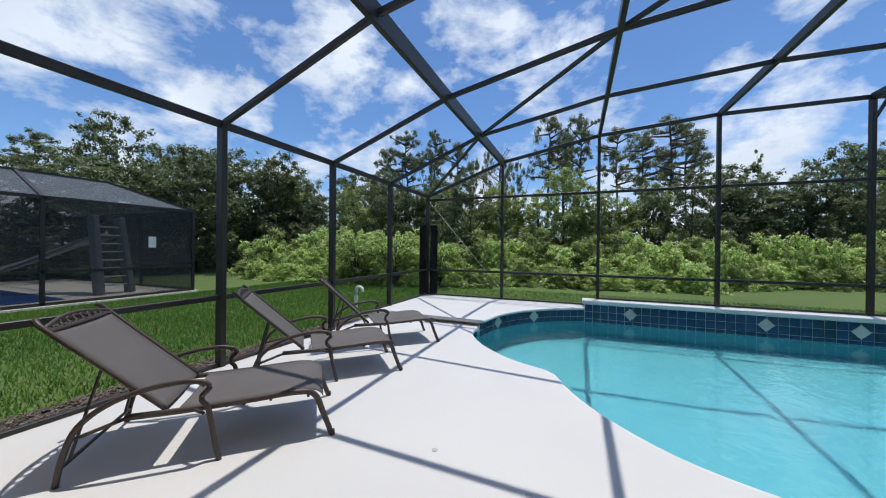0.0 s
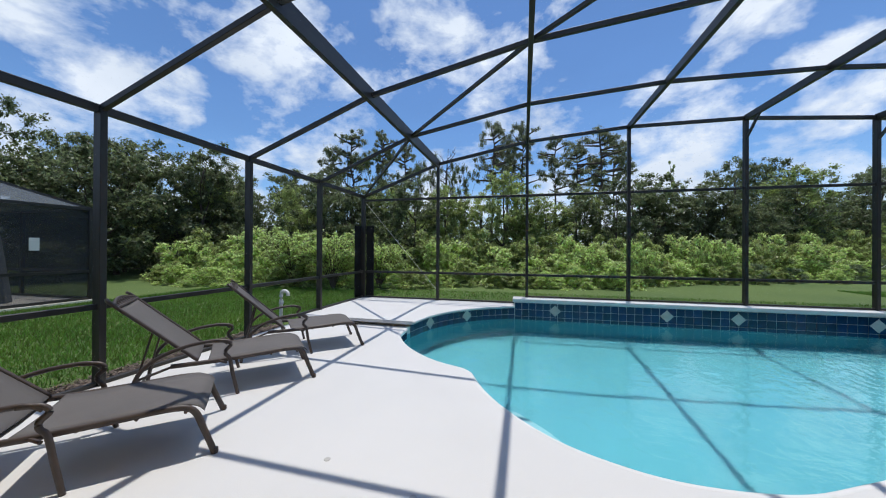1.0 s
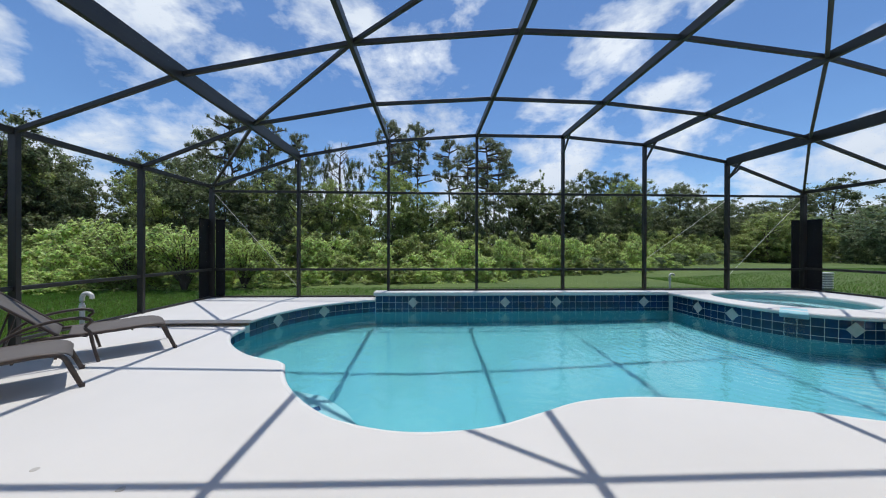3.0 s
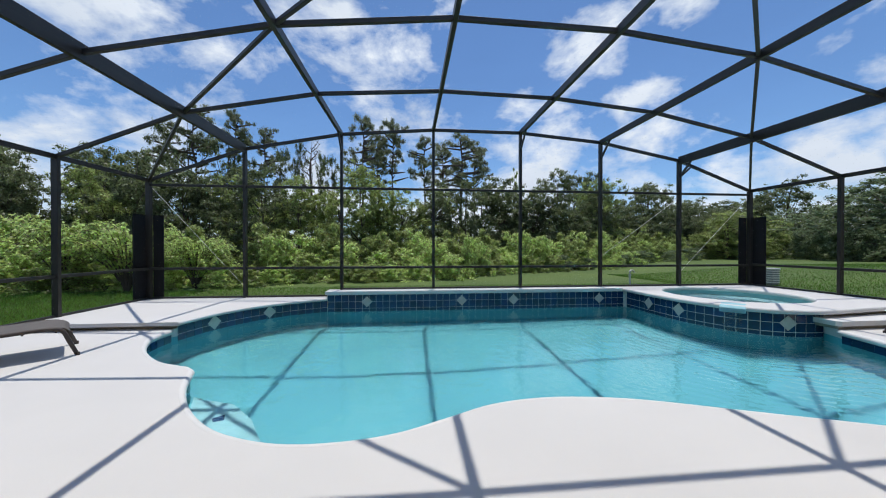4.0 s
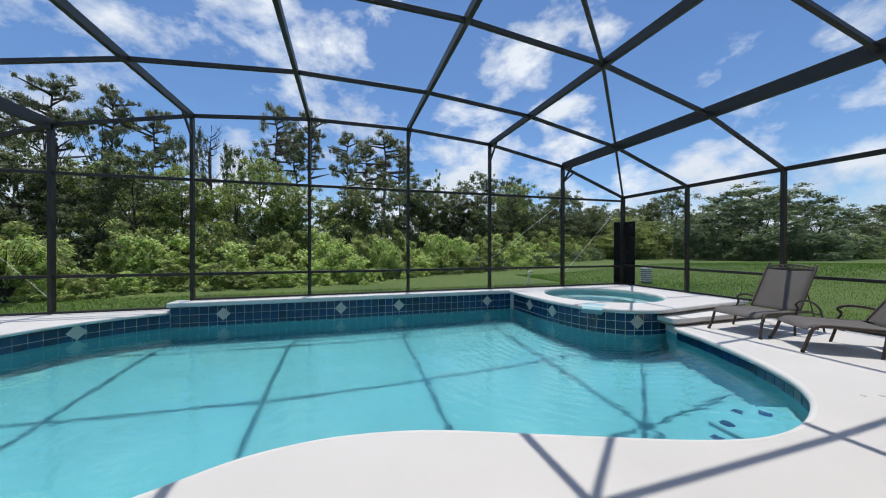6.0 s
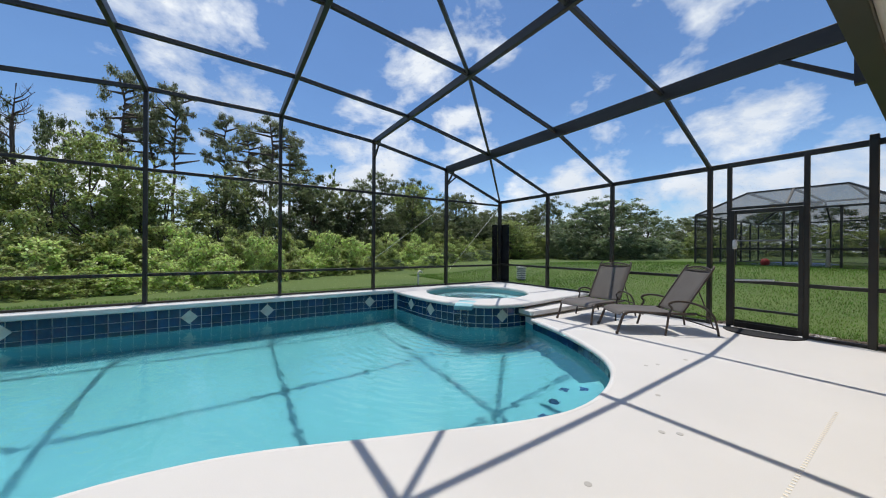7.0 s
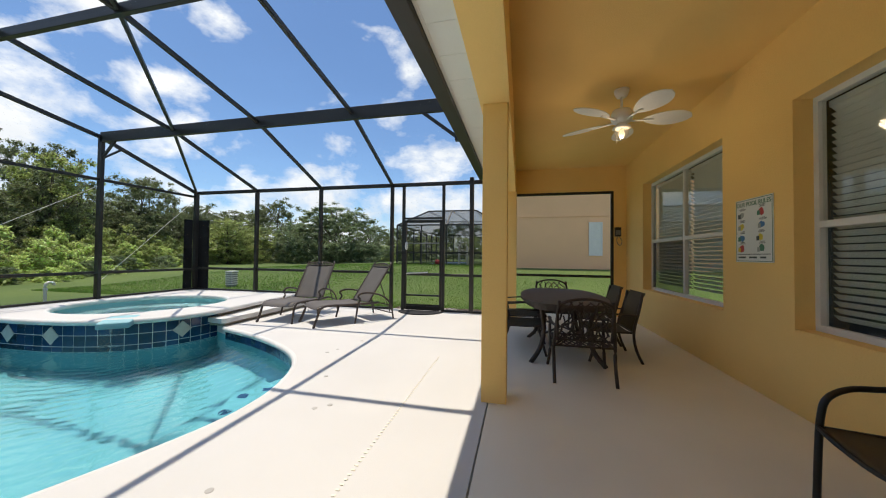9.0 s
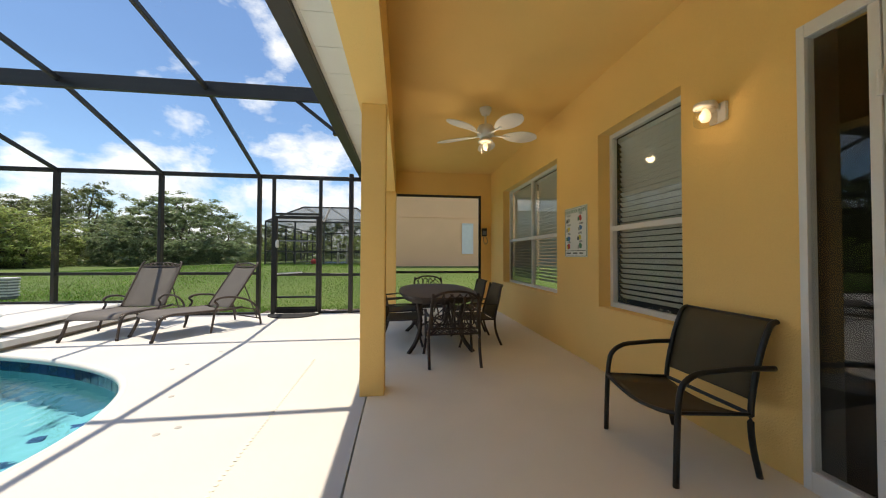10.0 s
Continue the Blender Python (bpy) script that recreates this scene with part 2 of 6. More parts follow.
M_SPAPLASTER = mat("spa_plaster", (0.27, 0.52, 0.57), 0.7, vary=0.12, scale=2.0, bump=0.1, fine=40)
M_TILE = mat("blue_glazed_tile", (0.009, 0.050, 0.125), 0.14, vary=0.35, scale=7, bump=0.06, fine=40, hue_by=("object", 0.28, 0.012))
M_GROUT = mat("pale_grout", (0.74, 0.76, 0.75), 0.9, vary=0.2, bump=0.3)
M_DIAMOND = mat("pale_stone_tile", (0.60, 0.58, 0.53), 0.35, vary=0.2, scale=14, bump=0.1, fine=60)
M_WATER = water_mat("pool_water", (0.80, 0.965, 0.985), 0.21, 6.0, (5.25, 4.95, -0.18))
M_SPAWATER = water_mat("spa_water", (0.86, 0.97, 0.98), 0.25, 11.0)
M_GRASS = mat("lawn_soil", (0.115, 0.168, 0.034), 0.9, vary=0.4, scale=0.32, bump=0.9, fine=22, second=(0.07, 0.118, 0.024), bump_dist=0.05)
M_BLADE = leaf_mat("grass_blades", (0.19, 0.315, 0.052), (0.09, 0.19, 0.03), 0.55)
M_MULCH = mat("brown_mulch", (0.14, 0.10, 0.075), 0.95, vary=0.6, scale=22, bump=0.9, fine=70, bump_dist=0.03)
M_CHIP = mat("bark_chip", (0.165, 0.122, 0.095), 0.9, vary=0.5, scale=9, bump=0.3, hue_by=("island", 0.6, 0.02))
M_BARK = mat("tree_bark", (0.13, 0.10, 0.08), 0.95, vary=0.5, scale=5, bump=0.8, fine=24, stretch=(1, 1, 0.25), bump_dist=0.03)
M_LEAF = leaf_mat("broad_leaves", (0.50, 0.56, 0.19), (0.20, 0.26, 0.08), 0.6)
M_LEAFDARK = leaf_mat("dark_leaves", (0.25, 0.285, 0.13), (0.09, 0.12, 0.052), 0.65)
M_LEAFBRIGHT = leaf_mat("bright_brush_leaves", (0.70, 0.80, 0.30), (0.36, 0.47, 0.14), 0.55)
M_NEEDLE = leaf_mat("pine_needles", (0.32, 0.34, 0.20), (0.14, 0.165, 0.085), 0.55)
M_GREYLEAF = leaf_mat("grey_green_leaves", (0.27, 0.33, 0.17), (0.13, 0.18, 0.09), 0.5)
M_GLASS = glass_mat("window_glass")
M_CAP = mat("grey_plastic_cap", (0.45, 0.43, 0.40), 0.6, vary=0.1)
# near-black that puts the shade behind the openings into the colour
M_ROOMSHADE = mat("room_shade_black", (0.03, 0.028, 0.025), 0.8, vary=0.3)
M_BLIND = mat("white_blind_slat", (0.80, 0.78, 0.72), 0.5, vary=0.08)

# ---------------------------------------------------------------- mesh helpers


def obj_from(name, bm, material, smooth=False):
    me = bpy.data.meshes.new(name)
    bmesh.ops.recalc_face_normals(bm, faces=bm.faces[:])
    bm.to_mesh(me)
    bm.free()
    if smooth:
        me.shade_smooth()
    me.materials.append(material)
    return new(name, me)


def part(name, bm, material, parent, label="", smooth=False):
    ob = obj_from(name, bm, material, smooth)
    ob.parent = parent
    if label:
        ob["label"] = label
    return ob


def thing(name, label, category, group="", kind="", at=None):
    ob = new(name)
    if at is not None:
        ob.matrix_world = at
    return tagged(ob, label, category, group, kind)


def bm_box(x0, y0, z0, x1, y1, z1, bevel=0.0, bm=None):
    own = bm is None
    bm = bm or bmesh.new()
    r = bmesh.ops.create_cube(bm, size=1.0)
    m = Matrix.Translation(((x0 + x1) / 2, (y0 + y1) / 2, (z0 + z1) / 2)) @ Matrix.Diagonal((x1 - x0, y1 - y0, z1 - z0, 1))
    bmesh.ops.transform(bm, matrix=m, verts=r["verts"])
    if bevel and own:
        bmesh.ops.bevel(bm, geom=bm.edges[:], offset=bevel, segments=2, affect="EDGES", profile=0.6)
    return bm


def bm_beam(p, q, w, h, bm=None, up=(0, 0, 1), bevel=0.0):
    """A bar of rectangular section from p to q; h lies towards up."""
    own = bm is None
    bm = bm or bmesh.new()
    p, q = Vector(p), Vector(q)
    d = (q - p).normalized()
    s = d.cross(Vector(up))
    s = s.normalized() if s.length > 1e-4 else Vector((1, 0, 0))
    u = s.cross(d).normalized()
    v = []
    for c in (p, q):
        for a, b in ((-1, -1), (1, -1), (1, 1), (-1, 1)):
            v.append(bm.verts.new(c + s * a * w / 2 + u * b * h / 2))
    for f in ((0, 1, 2, 3), (7, 6, 5, 4), (0, 4, 5, 1), (1, 5, 6, 2), (2, 6, 7, 3), (3, 7, 4, 0)):
        bm.faces.new([v[i] for i in f])
    if bevel and own:
        bmesh.ops.recalc_face_normals(bm, faces=bm.faces[:])
        bmesh.ops.bevel(bm, geom=bm.edges[:], offset=bevel, segments=1, affect="EDGES")
    return bm


def smooth_line(pts, steps=6, closed=False):
    """A Catmull-Rom line through the points."""
    pts = [Vector(p) for p in pts]
    n, out = len(pts), []
    rng = range(n if closed else n - 1)
    for i in rng:
        g = lambda k: pts[k % n] if closed else pts[min(max(k, 0), n - 1)]
        a, b, c, d = g(i - 1), g(i), g(i + 1), g(i + 2)
        for k in range(steps):
            t = k / steps
            out.append(0.5 * ((2 * b) + (c - a) * t + (2 * a - 5 * b + 4 * c - d) * t * t + (3 * b - a - 3 * c + d) * t ** 3))
    if not closed:
        out.append(pts[-1])
    return out


def bm_tube(pts, r, sides=8, bm=None, closed=False, flat=1.0, radii=None, up=None):
    """A round or flattened rod along a line."""
    bm = bm or bmesh.new()
    pts = [Vector(p) for p in pts]
    n = len(pts)
    rings = []
    ref = Vector(up) if up else Vector((0, 0, 1))
    for i, p in enumerate(pts):
        if closed:
            d = (pts[(i + 1) % n] - pts[i - 1]).normalized()
        else:
            d = (pts[min(i + 1, n - 1)] - pts[max(i - 1, 0)]).normalized()
        s = d.cross(ref)
        s = s.normalized() if s.length > 1e-3 else d.cross(Vector((1, 0.1, 0))).normalized()
        u = s.cross(d).normalized()
        rr = radii[i] if radii else r
        rings.append([bm.verts.new(p + (s * math.cos(a) + u * math.sin(a) * flat) * rr) for a in [2 * math.pi * k / sides for k in range(sides)]])
    m = n if closed else n - 1
    for i in range(m):
        a, b = rings[i], rings[(i + 1) % n]
        for k in range(sides):
            bm.faces.new((a[k], a[(k + 1) % sides], b[(k + 1) % sides], b[k]))
    if not closed:
        bm.faces.new(rings[0][::-1]); bm.faces.new(rings[-1])
    return bm


def bm_lathe(profile, sides=20, centre=(0, 0, 0), bm=None):
    """A turned body from (radius, height) pairs."""
    bm = bm or bmesh.new()
    c = Vector(centre)
    rings = [[bm.verts.new(c + Vector((r * math.cos(2 * math.pi * k / sides), r * math.sin(2 * math.pi * k / sides), z))) for k in range(sides)] for r, z in profile]
    for a, b in zip(rings, rings[1:]):
        for k in range(sides):
            bm.faces.new((a[k], a[(k + 1) % sides], b[(k + 1) % sides], b[k]))
    bm.faces.new(rings[0][::-1]); bm.faces.new(rings[-1])
    return bm


def bm_slab(outer, holes, z0, z1):
    """A flat slab with holes through it."""
    from mathutils.geometry import tessellate_polygon
    bm = bmesh.new()
    loops = [[Vector((p[0], p[1], 0)) for p in l] for l in (outer, *holes)]
    tris = tessellate_polygon(loops)
    flatv = [p for l in loops for p in l]
    top = [bm.verts.new((p.x, p.y, z1)) for p in flatv]
    bot = [bm.verts.new((p.x, p.y, z0)) for p in flatv]
    for t in tris:
        try:
            bm.faces.new([top[i] for i in t]); bm.faces.new([bot[i] for i in reversed(t)])
        except ValueError:
            pass
    k = 0
    for l in loops:
        n = len(l)
        for i in range(n):
            a, b = k + i, k + (i + 1) % n
            bm.faces.new((top[a], top[b], bot[b], bot[a]))
        k += n
    return bm


def bm_ribbon(line, z0, z1, closed=False):
    """An upright sheet along a line."""
    bm = bmesh.new()
    lo = [bm.verts.new((p[0], p[1], z0)) for p in line]
    hi = [bm.verts.new((p[0], p[1], z1)) for p in line]
    n = len(line)
    for i in range(n if closed else n - 1):
        j = (i + 1) % n
        bm.faces.new((lo[i], lo[j], hi[j], hi[i]))
    return bm


def resample(line, step):
    """Points evenly spaced along a line."""
    pts = [Vector((p[0], p[1], 0)) for p in line]
    out, carry = [pts[0].copy()], 0.0
    for a, b in zip(pts, pts[1:]):
        L = (b - a).length
        d = step - carry
        while d <= L:
            out.append(a.lerp(b, d / L)); d += step
        carry = L - (d - step)
    return out

# ---------------------------------------------------------------- plan
XF = [-3.72, -1.60, 0.52, 2.64, 4.69, 6.81]           # roof frames
ZF = [3.45, 3.85, 4.02, 4.02, 3.85, 3.45]             # their heights
XL, XR, YB = -5.72, 8.81, 7.88                        # side walls and back wall of the enclosure
ZE = 2.71                                             # eave of the side walls
YP = [[5.97, 5.85, 5.85, 5.91, 5.99, 6.03, 6.08, 6.04],   # purlins, frame by frame
      [4.18, 4.17, 4.09, 4.03, 4.06, 4.12, 4.22, 4.29],
      [2.37, 2.40, 2.42, 2.42, 2.42, 2.42, 2.43, 2.53]]
YH, ZC, XE = -2.27, 3.02, 9.25                        # house wall, patio ceiling, patio end
ZW = -0.18                                            # pool water
NEAR = smooth_line([(-3.63, 5.42, 0), (-3.60, 4.98, 0), (-3.36, 4.52, 0), (-3.03, 4.14, 0), (-2.70, 3.88, 0), (-2.30, 3.70, 0)], 6)[:-1] + \
    smooth_line([(-2.25, 3.63, 0), (-2.09, 3.26, 0), (-1.86, 2.90, 0), (-1.57, 2.58, 0), (-1.28, 2.37, 0), (-0.88, 2.22, 0), (-0.48, 2.20, 0), (-0.10, 2.27, 0), (0.27, 2.44, 0),
                 (0.64, 2.61, 0), (1.06, 2.68, 0), (1.50, 2.65, 0), (1.92, 2.55, 0), (2.45, 2.35, 0), (2.95, 2.16, 0), (3.50, 1.96, 0), (3.98, 1.85, 0), (4.42, 1.87, 0), (4.85, 2.00, 0),
                 (5.22, 2.20, 0), (5.55, 2.52, 0), (5.90, 3.08, 0), (6.20, 3.75, 0), (6.42, 4.42, 0)], 5)
SPAWALL = smooth_line([(6.62, 4.76, 0), (6.25, 4.78, 0), (5.82, 4.94, 0), (5.46, 5.36, 0), (5.26, 6.02, 0), (5.20, 6.80, 0), (5.20, 7.64, 0)], 6)
LEFTWALL = smooth_line([(-1.87, 7.64, 0), (-2.55, 7.28, 0), (-3.10, 6.75, 0), (-3.46, 6.08, 0), (-3.60, 5.50, 0)], 6)
POOL = NEAR + [Vector((6.55, 4.70, 0))] + SPAWALL + LEFTWALL
SPA_C, SPA_R = (6.74, 6.44), 1.24
SPA = [Vector((SPA_C[0] + SPA_R * math.cos(2 * math.pi * k / 48), SPA_C[1] + SPA_R * math.sin(2 * math.pi * k / 48), 0)) for k in range(48)]


def ground_z(x, y):
    t = min(max((x - 10.0) / 9.0, 0), 1)
    k = 1 - 0.6 * min(max((y - 7.0) / 12.0, 0), 1)
    return -0.07 + 0.72 * k * t * t * (3 - 2 * t)


# ---------------------------------------------------------------- ground
def lawn():
    bm = bmesh.new()
    xs = [-900, -300, -120, -60, -40, -28, -20, -15, -12, -9, -7, XL - 0.03, -3, 0, 3, 6, XR + 0.12, 10, 11, 12, 13, 14, 15, 16, 17, 18, 19, 22, 27, 35, 50, 80, 150, 300, 900]
    ys = [-900, -300, -100, -50, -30, -20, -12, -8, -4, 0, 2, 4, 6, YB + 0.05, 9, 11, 13, 16, 20, 26, 35, 50, 80, 150, 300, 900]
    V = {}
    for x in xs:
        for y in ys:
            z = ground_z(x, y) + 0.03 * noise.noise(Vector((x * 0.21, y * 0.21, 0))) * (0 if XL - 1 < x < XR + 1 else 1)
            V[x, y] = bm.verts.new((x, y, z))
    for i in range(len(xs) - 1):
        for j in range(len(ys) - 1):
            cx, cy = (xs[i] + xs[i + 1]) / 2, (ys[j] + ys[j + 1]) / 2
            if XL - 0.03 < cx < XR + 0.12 and -20 < cy < YB + 0.05:
                continue
            bm.faces.new((V[xs[i], ys[j]], V[xs[i + 1], ys[j]], V[xs[i + 1], ys[j + 1]], V[xs[i], ys[j + 1]]))
    tagged(obj_from("ground", bm, M_GRASS, True), "mown green lawn sloping gently up beyond the pool deck", "lawn", kind="structure")


def blades():
    """Grass blades near the enclosure, one mesh."""
    rng = np.random.default_rng(4)
    areas = [(-12.6, -0.9, XL - 0.36, 10.5, 112000, 0.085), (XL - 0.3, YB + 0.12, 9.5, 11.2, 34000, 0.07), (9.35, 0.2, 25.0, 15.0, 130000, 0.065), (9.6, -7.0, 16.0, 0.2, 16000, 0.06)]
    P, F = [], []
    base = 0
    for x0, y0, x1, y1, n, h in areas:
        x, y = x0 + (x1 - x0) * rng.random(n) ** (1.0 if x1 < 20 else 1.8), rng.uniform(y0, y1, n)
        a, hh = rng.uniform(0, 6.283, n), h * rng.uniform(0.5, 1.25, n)
        t = np.clip((x - 10) / 9, 0, 1)
        z = -0.09 + 0.72 * (1 - 0.6 * np.clip((y - 7.0) / 12.0, 0, 1)) * t * t * (3 - 2 * t)
        w = 0.006 + 0.006 * rng.random(n)
        ca, sa = np.cos(a), np.sin(a)
        lx, ly = rng.normal(0, 0.35, n) * hh, rng.normal(0, 0.35, n) * hh
        v = np.stack([np.stack([x - ca * w, y - sa * w, z], 1), np.stack([x + ca * w, y + sa * w, z], 1), np.stack([x + lx, y + ly, z + hh], 1)], 1)
        P.append(v.reshape(-1, 3))
    P = np.concatenate(P)
    n = len(P) // 3
    me = bpy.data.meshes.new("grass")
    me.vertices.add(len(P)); me.vertices.foreach_set("co", P.ravel().astype(np.float32))
    me.loops.add(len(P)); me.loops.foreach_set("vertex_index", np.arange(len(P), dtype=np.int32))
    me.polygons.add(n); me.polygons.foreach_set("loop_start", np.arange(0, len(P), 3, dtype=np.int32))
    me.update(); me.validate()
    me.materials.append(M_BLADE)
    tagged(new("grass", me), "short bright green grass blades of the lawn", "grass", kind="stuff")


lawn()
blades()

# mulch strips along the enclosure
for nm, r in (("mulch_strip", (XL - 0.46, -1.0, XL - 0.04, 5.2)), ("mulch_strip", (XR + 0.14, 0.2, XR + 0.62, 2.6))):
    bm = bmesh.new()
    bmesh.ops.create_grid(bm, x_segments=20, y_segments=60, size=0.5)
    for v in bm.verts:
        x, y = r[0] + (v.co.x + 0.5) * (r[2] - r[0]), r[1] + (v.co.y + 0.5) * (r[3] - r[1])
        v.co = Vector((x, y, -0.045 + 0.02 * noise.noise(Vector((x * 9, y * 9, 1)))))
    tagged(obj_from(nm, bm, M_MULCH, True), "brown bark mulch along the edge of the deck", "mulch", kind="structure")

# loose bark chips
crng = random.Random(17)
for x0, x1, y0, y1, n in ((XL - 0.45, XL - 0.06, -0.9, 5.1, 3400), (XR + 0.16, XR + 0.60, 0.2, 2.55, 2600)):
    V, F = [], []
    for k in range(n):
        c = Vector((crng.uniform(x0, x1), crng.uniform(y0, y1), -0.03 + crng.uniform(0, 0.018)))
        a, tl = crng.uniform(0, 6.283), crng.uniform(-0.35, 0.35)
        u = Vector((math.cos(a), math.sin(a), tl)) * crng.uniform(0.012, 0.035)
        v = Vector((-math.sin(a), math.cos(a), crng.uniform(-0.3, 0.3))) * crng.uniform(0.005, 0.012)
        s = len(V)
        V += [c - u - v, c + u - v * 0.6, c + u + v, c - u + v * 0.7]
        F.append((s, s + 1, s + 2, s + 3))
    me = bpy.data.meshes.new("bark_chips")
    me.from_pydata(V, [], F)
    me.materials.append(M_CHIP)
    tagged(new("bark_chips", me), "loose weathered bark chips beside the deck", "mulch", kind="stuff")

# ---------------------------------------------------------------- deck and pool
deck_outer = [(XL - 0.04, 0.045), (XR + 0.12, 0.045), (XR + 0.12, YB + 0.06), (XL - 0.04, YB + 0.06)]
spa_hole = [(SPA_C[0] + (p.x - SPA_C[0]) * 1.06, SPA_C[1] + (p.y - SPA_C[1]) * 1.06) for p in SPA]
deck = tagged(obj_from("floor", bm_slab(deck_outer, [POOL, spa_hole], -0.12, 0.0), M_DECK), "white painted concrete pool deck, sunlit", "deck", kind="structure")
patio = tagged(obj_from("patio_floor", bm_slab([(XL - 0.04, YH - 0.05), (XE + 0.1, YH - 0.05), (XE + 0.1, 0.033), (XL - 0.04, 0.033)], [], -0.12, 0.0), M_PATIO),
               "cream painted concrete patio floor in the shade", "floor", kind="structure")

pool = thing("swimming_pool", "free-form swimming pool with turquoise water and blue waterline tile", "swimming pool")
part("shell", bm_ribbon(POOL, -1.5, -0.12, True), M_PLASTER, pool, "pale blue plaster walls")
bm = bmesh.new()
vs = [bm.verts.new((p.x, p.y, -1.35)) for p in POOL]
es = [bm.edges.new((vs[i], vs[(i + 1) % len(vs)])) for i in range(len(vs))]
bmesh.ops.triangle_fill(bm, use_beauty=True, edges=es)
part("basin_floor", bm, M_PLASTER, pool, "pale blue plaster floor")
bm = bmesh.new()
vs = [bm.verts.new((p.x, p.y, ZW)) for p in POOL]
es = [bm.edges.new((vs[i], vs[(i + 1) % len(vs)])) for i in range(len(vs))]
bmesh.ops.triangle_fill(bm, use_beauty=True, edges=es, normal=(0, 0, 1))
for f in bm.faces:
    if f.normal.z < 0:
        f.normal_flip()
me = bpy.data.meshes.new("water")
bm.to_mesh(me); bm.free()
me.materials.append(M_WATER)
water = new("water", me)
water.parent = pool
water["label"] = "clear turquoise water with light ripples"
water.visible_shadow = False


def entry_steps(pts, z):
    return bm_slab(pts, [], -1.4, z)


# underwater entry steps in the two near bays
part("entry_step", entry_steps([(-2.20, 3.60), (-1.86, 2.92), (-1.3, 2.40), (-1.12, 2.34), (-1.18, 2.75), (-1.42, 3.12), (-1.72, 3.42)], -0.42), M_SPAPLASTER, pool, "white underwater step")
part("entry_step", entry_steps([(3.5, 1.99), (3.98, 1.88), (4.42, 1.90), (4.85, 2.03), (5.2, 2.22), (5.5, 2.52), (5.0, 2.75), (4.3, 2.50), (3.7, 2.3)], -0.55), M_PLASTER, pool, "white underwater step")
for x, y, a, z in ((-1.72, 3.16, 30, -0.42), (-1.42, 2.74, 30, -0.42), (4.62, 2.50, 10, -0.55), (4.95, 2.62, 20, -0.55), (4.30, 2.36, 10, -0.55), (5.15, 2.50, 30, -0.55), (3.98, 2.28, 0, -0.55)):
    b = bm_box(-0.045, -0.045, z - 0.004, 0.045, 0.045, z + 0.004)
    bmesh.ops.transform(b, matrix=pose(x, y, 0, 0, 0, a), verts=b.verts[:])
    part("step_tile", b, M_TILE, pool, "dark blue marker tile")

# coping along the near edge, round nosed
cop = thing("pool_coping", "white bullnose concrete coping round the pool edge", "coping", kind="structure")
part("coping", bm_tube([(p.x, p.y, -0.036) for p in NEAR], 0.040, 10), M_COPING, cop, smooth=True)


# raised back wall of the pool with its coping
wall = thing("raised_pool_wall", "raised pool wall faced with dark blue square tiles, white cap", "pool wall", kind="structure")
part("wall_body", bm_box(-1.87, 7.634, -0.30, 5.19, 7.86, 0.18), M_GROUT, wall, "grey grout between the tiles")
part("cap", bm_box(-1.91, 7.58, 0.18, 5.16, 7.96, 0.265, 0.02), M_COPING, wall, "white concrete cap")
# raised corner terrace
terr = thing("corner_terrace", "low raised white concrete terrace in the corner of the enclosure", "terrace", kind="structure")
tl = [(p.x, p.y) for p in LEFTWALL]
edge_out = smooth_line([(-1.87, 7.56, 0), (-2.50, 7.20, 0), (-3.03, 6.70, 0), (-3.38, 6.05, 0), (-3.52, 5.40, 0)], 6)
part("terrace_body", bm_slab([(x, y) for x, y in tl] + [(-4.6, 5.54), (XL - 0.03, 5.50), (XL - 0.03, YB + 0.05), (-1.87, YB + 0.05)], [], 0.0, 0.06), M_RAW, terr, "bare brown concrete riser")
part("terrace_top", bm_slab([(p.x, p.y) for p in edge_out] + [(-4.6, 5.42), (XL - 0.03, 5.38), (XL - 0.03, YB + 0.05), (-1.87, YB + 0.05)], [], 0.06, 0.115), M_DECK, terr, "white painted top")
part("nosing", bm_tube([(p.x, p.y, 0.087) for p in edge_out], 0.03, 8), M_COPING, terr, "rounded white edge", True)

# spa terrace with the round spa
spa = thing("spa", "raised round spa with white coping and a spillway", "spa")
sp_out = smooth_line([(8.93, 4.93, 0), (7.6, 4.80, 0), (6.62, 4.66, 0), (6.20, 4.68, 0), (5.74, 4.86, 0), (5.38, 5.30, 0), (5.18, 6.00, 0), (5.12, 6.80, 0), (5.12, 7.58, 0)], 6)
body = [(8.93, 5.0), (7.6, 4.88)] + [(p.x, p.y) for p in SPAWALL] + [(5.2, YB + 0.06), (8.93, YB + 0.06)]
part("spa_body", bm_slab(body, [spa_hole], 0.0, 0.18), M_RAW, spa, "bare concrete body")
part("spa_top", bm_slab([(p.x, p.y) for p in sp_out] + [(5.12, YB + 0.07), (8.93, YB + 0.07)], [SPA], 0.18, 0.26), M_DECK, spa, "white painted top")
part("spa_rim", bm_tube([(p.x, p.y, 0.22) for p in SPA], 0.045, 8, closed=True), M_COPING, spa, "rounded white rim", True)
part("nosing", bm_tube([(p.x, p.y, 0.22) for p in sp_out], 0.041, 8), M_COPING, spa, "rounded white edge", True)
part("spa_shell", bm_ribbon([((p[0] - SPA_C[0]) * 0.97 + SPA_C[0], (p[1] - SPA_C[1]) * 0.97 + SPA_C[1]) for p in spa_hole], -0.75, 0.2, True), M_SPAPLASTER, spa, "pale plaster wall")
bm = bmesh.new()
bmesh.ops.create_circle(bm, cap_ends=True, radius=SPA_R * 1.05, segments=48, matrix=Matrix.Translation((*SPA_C, -0.7)))
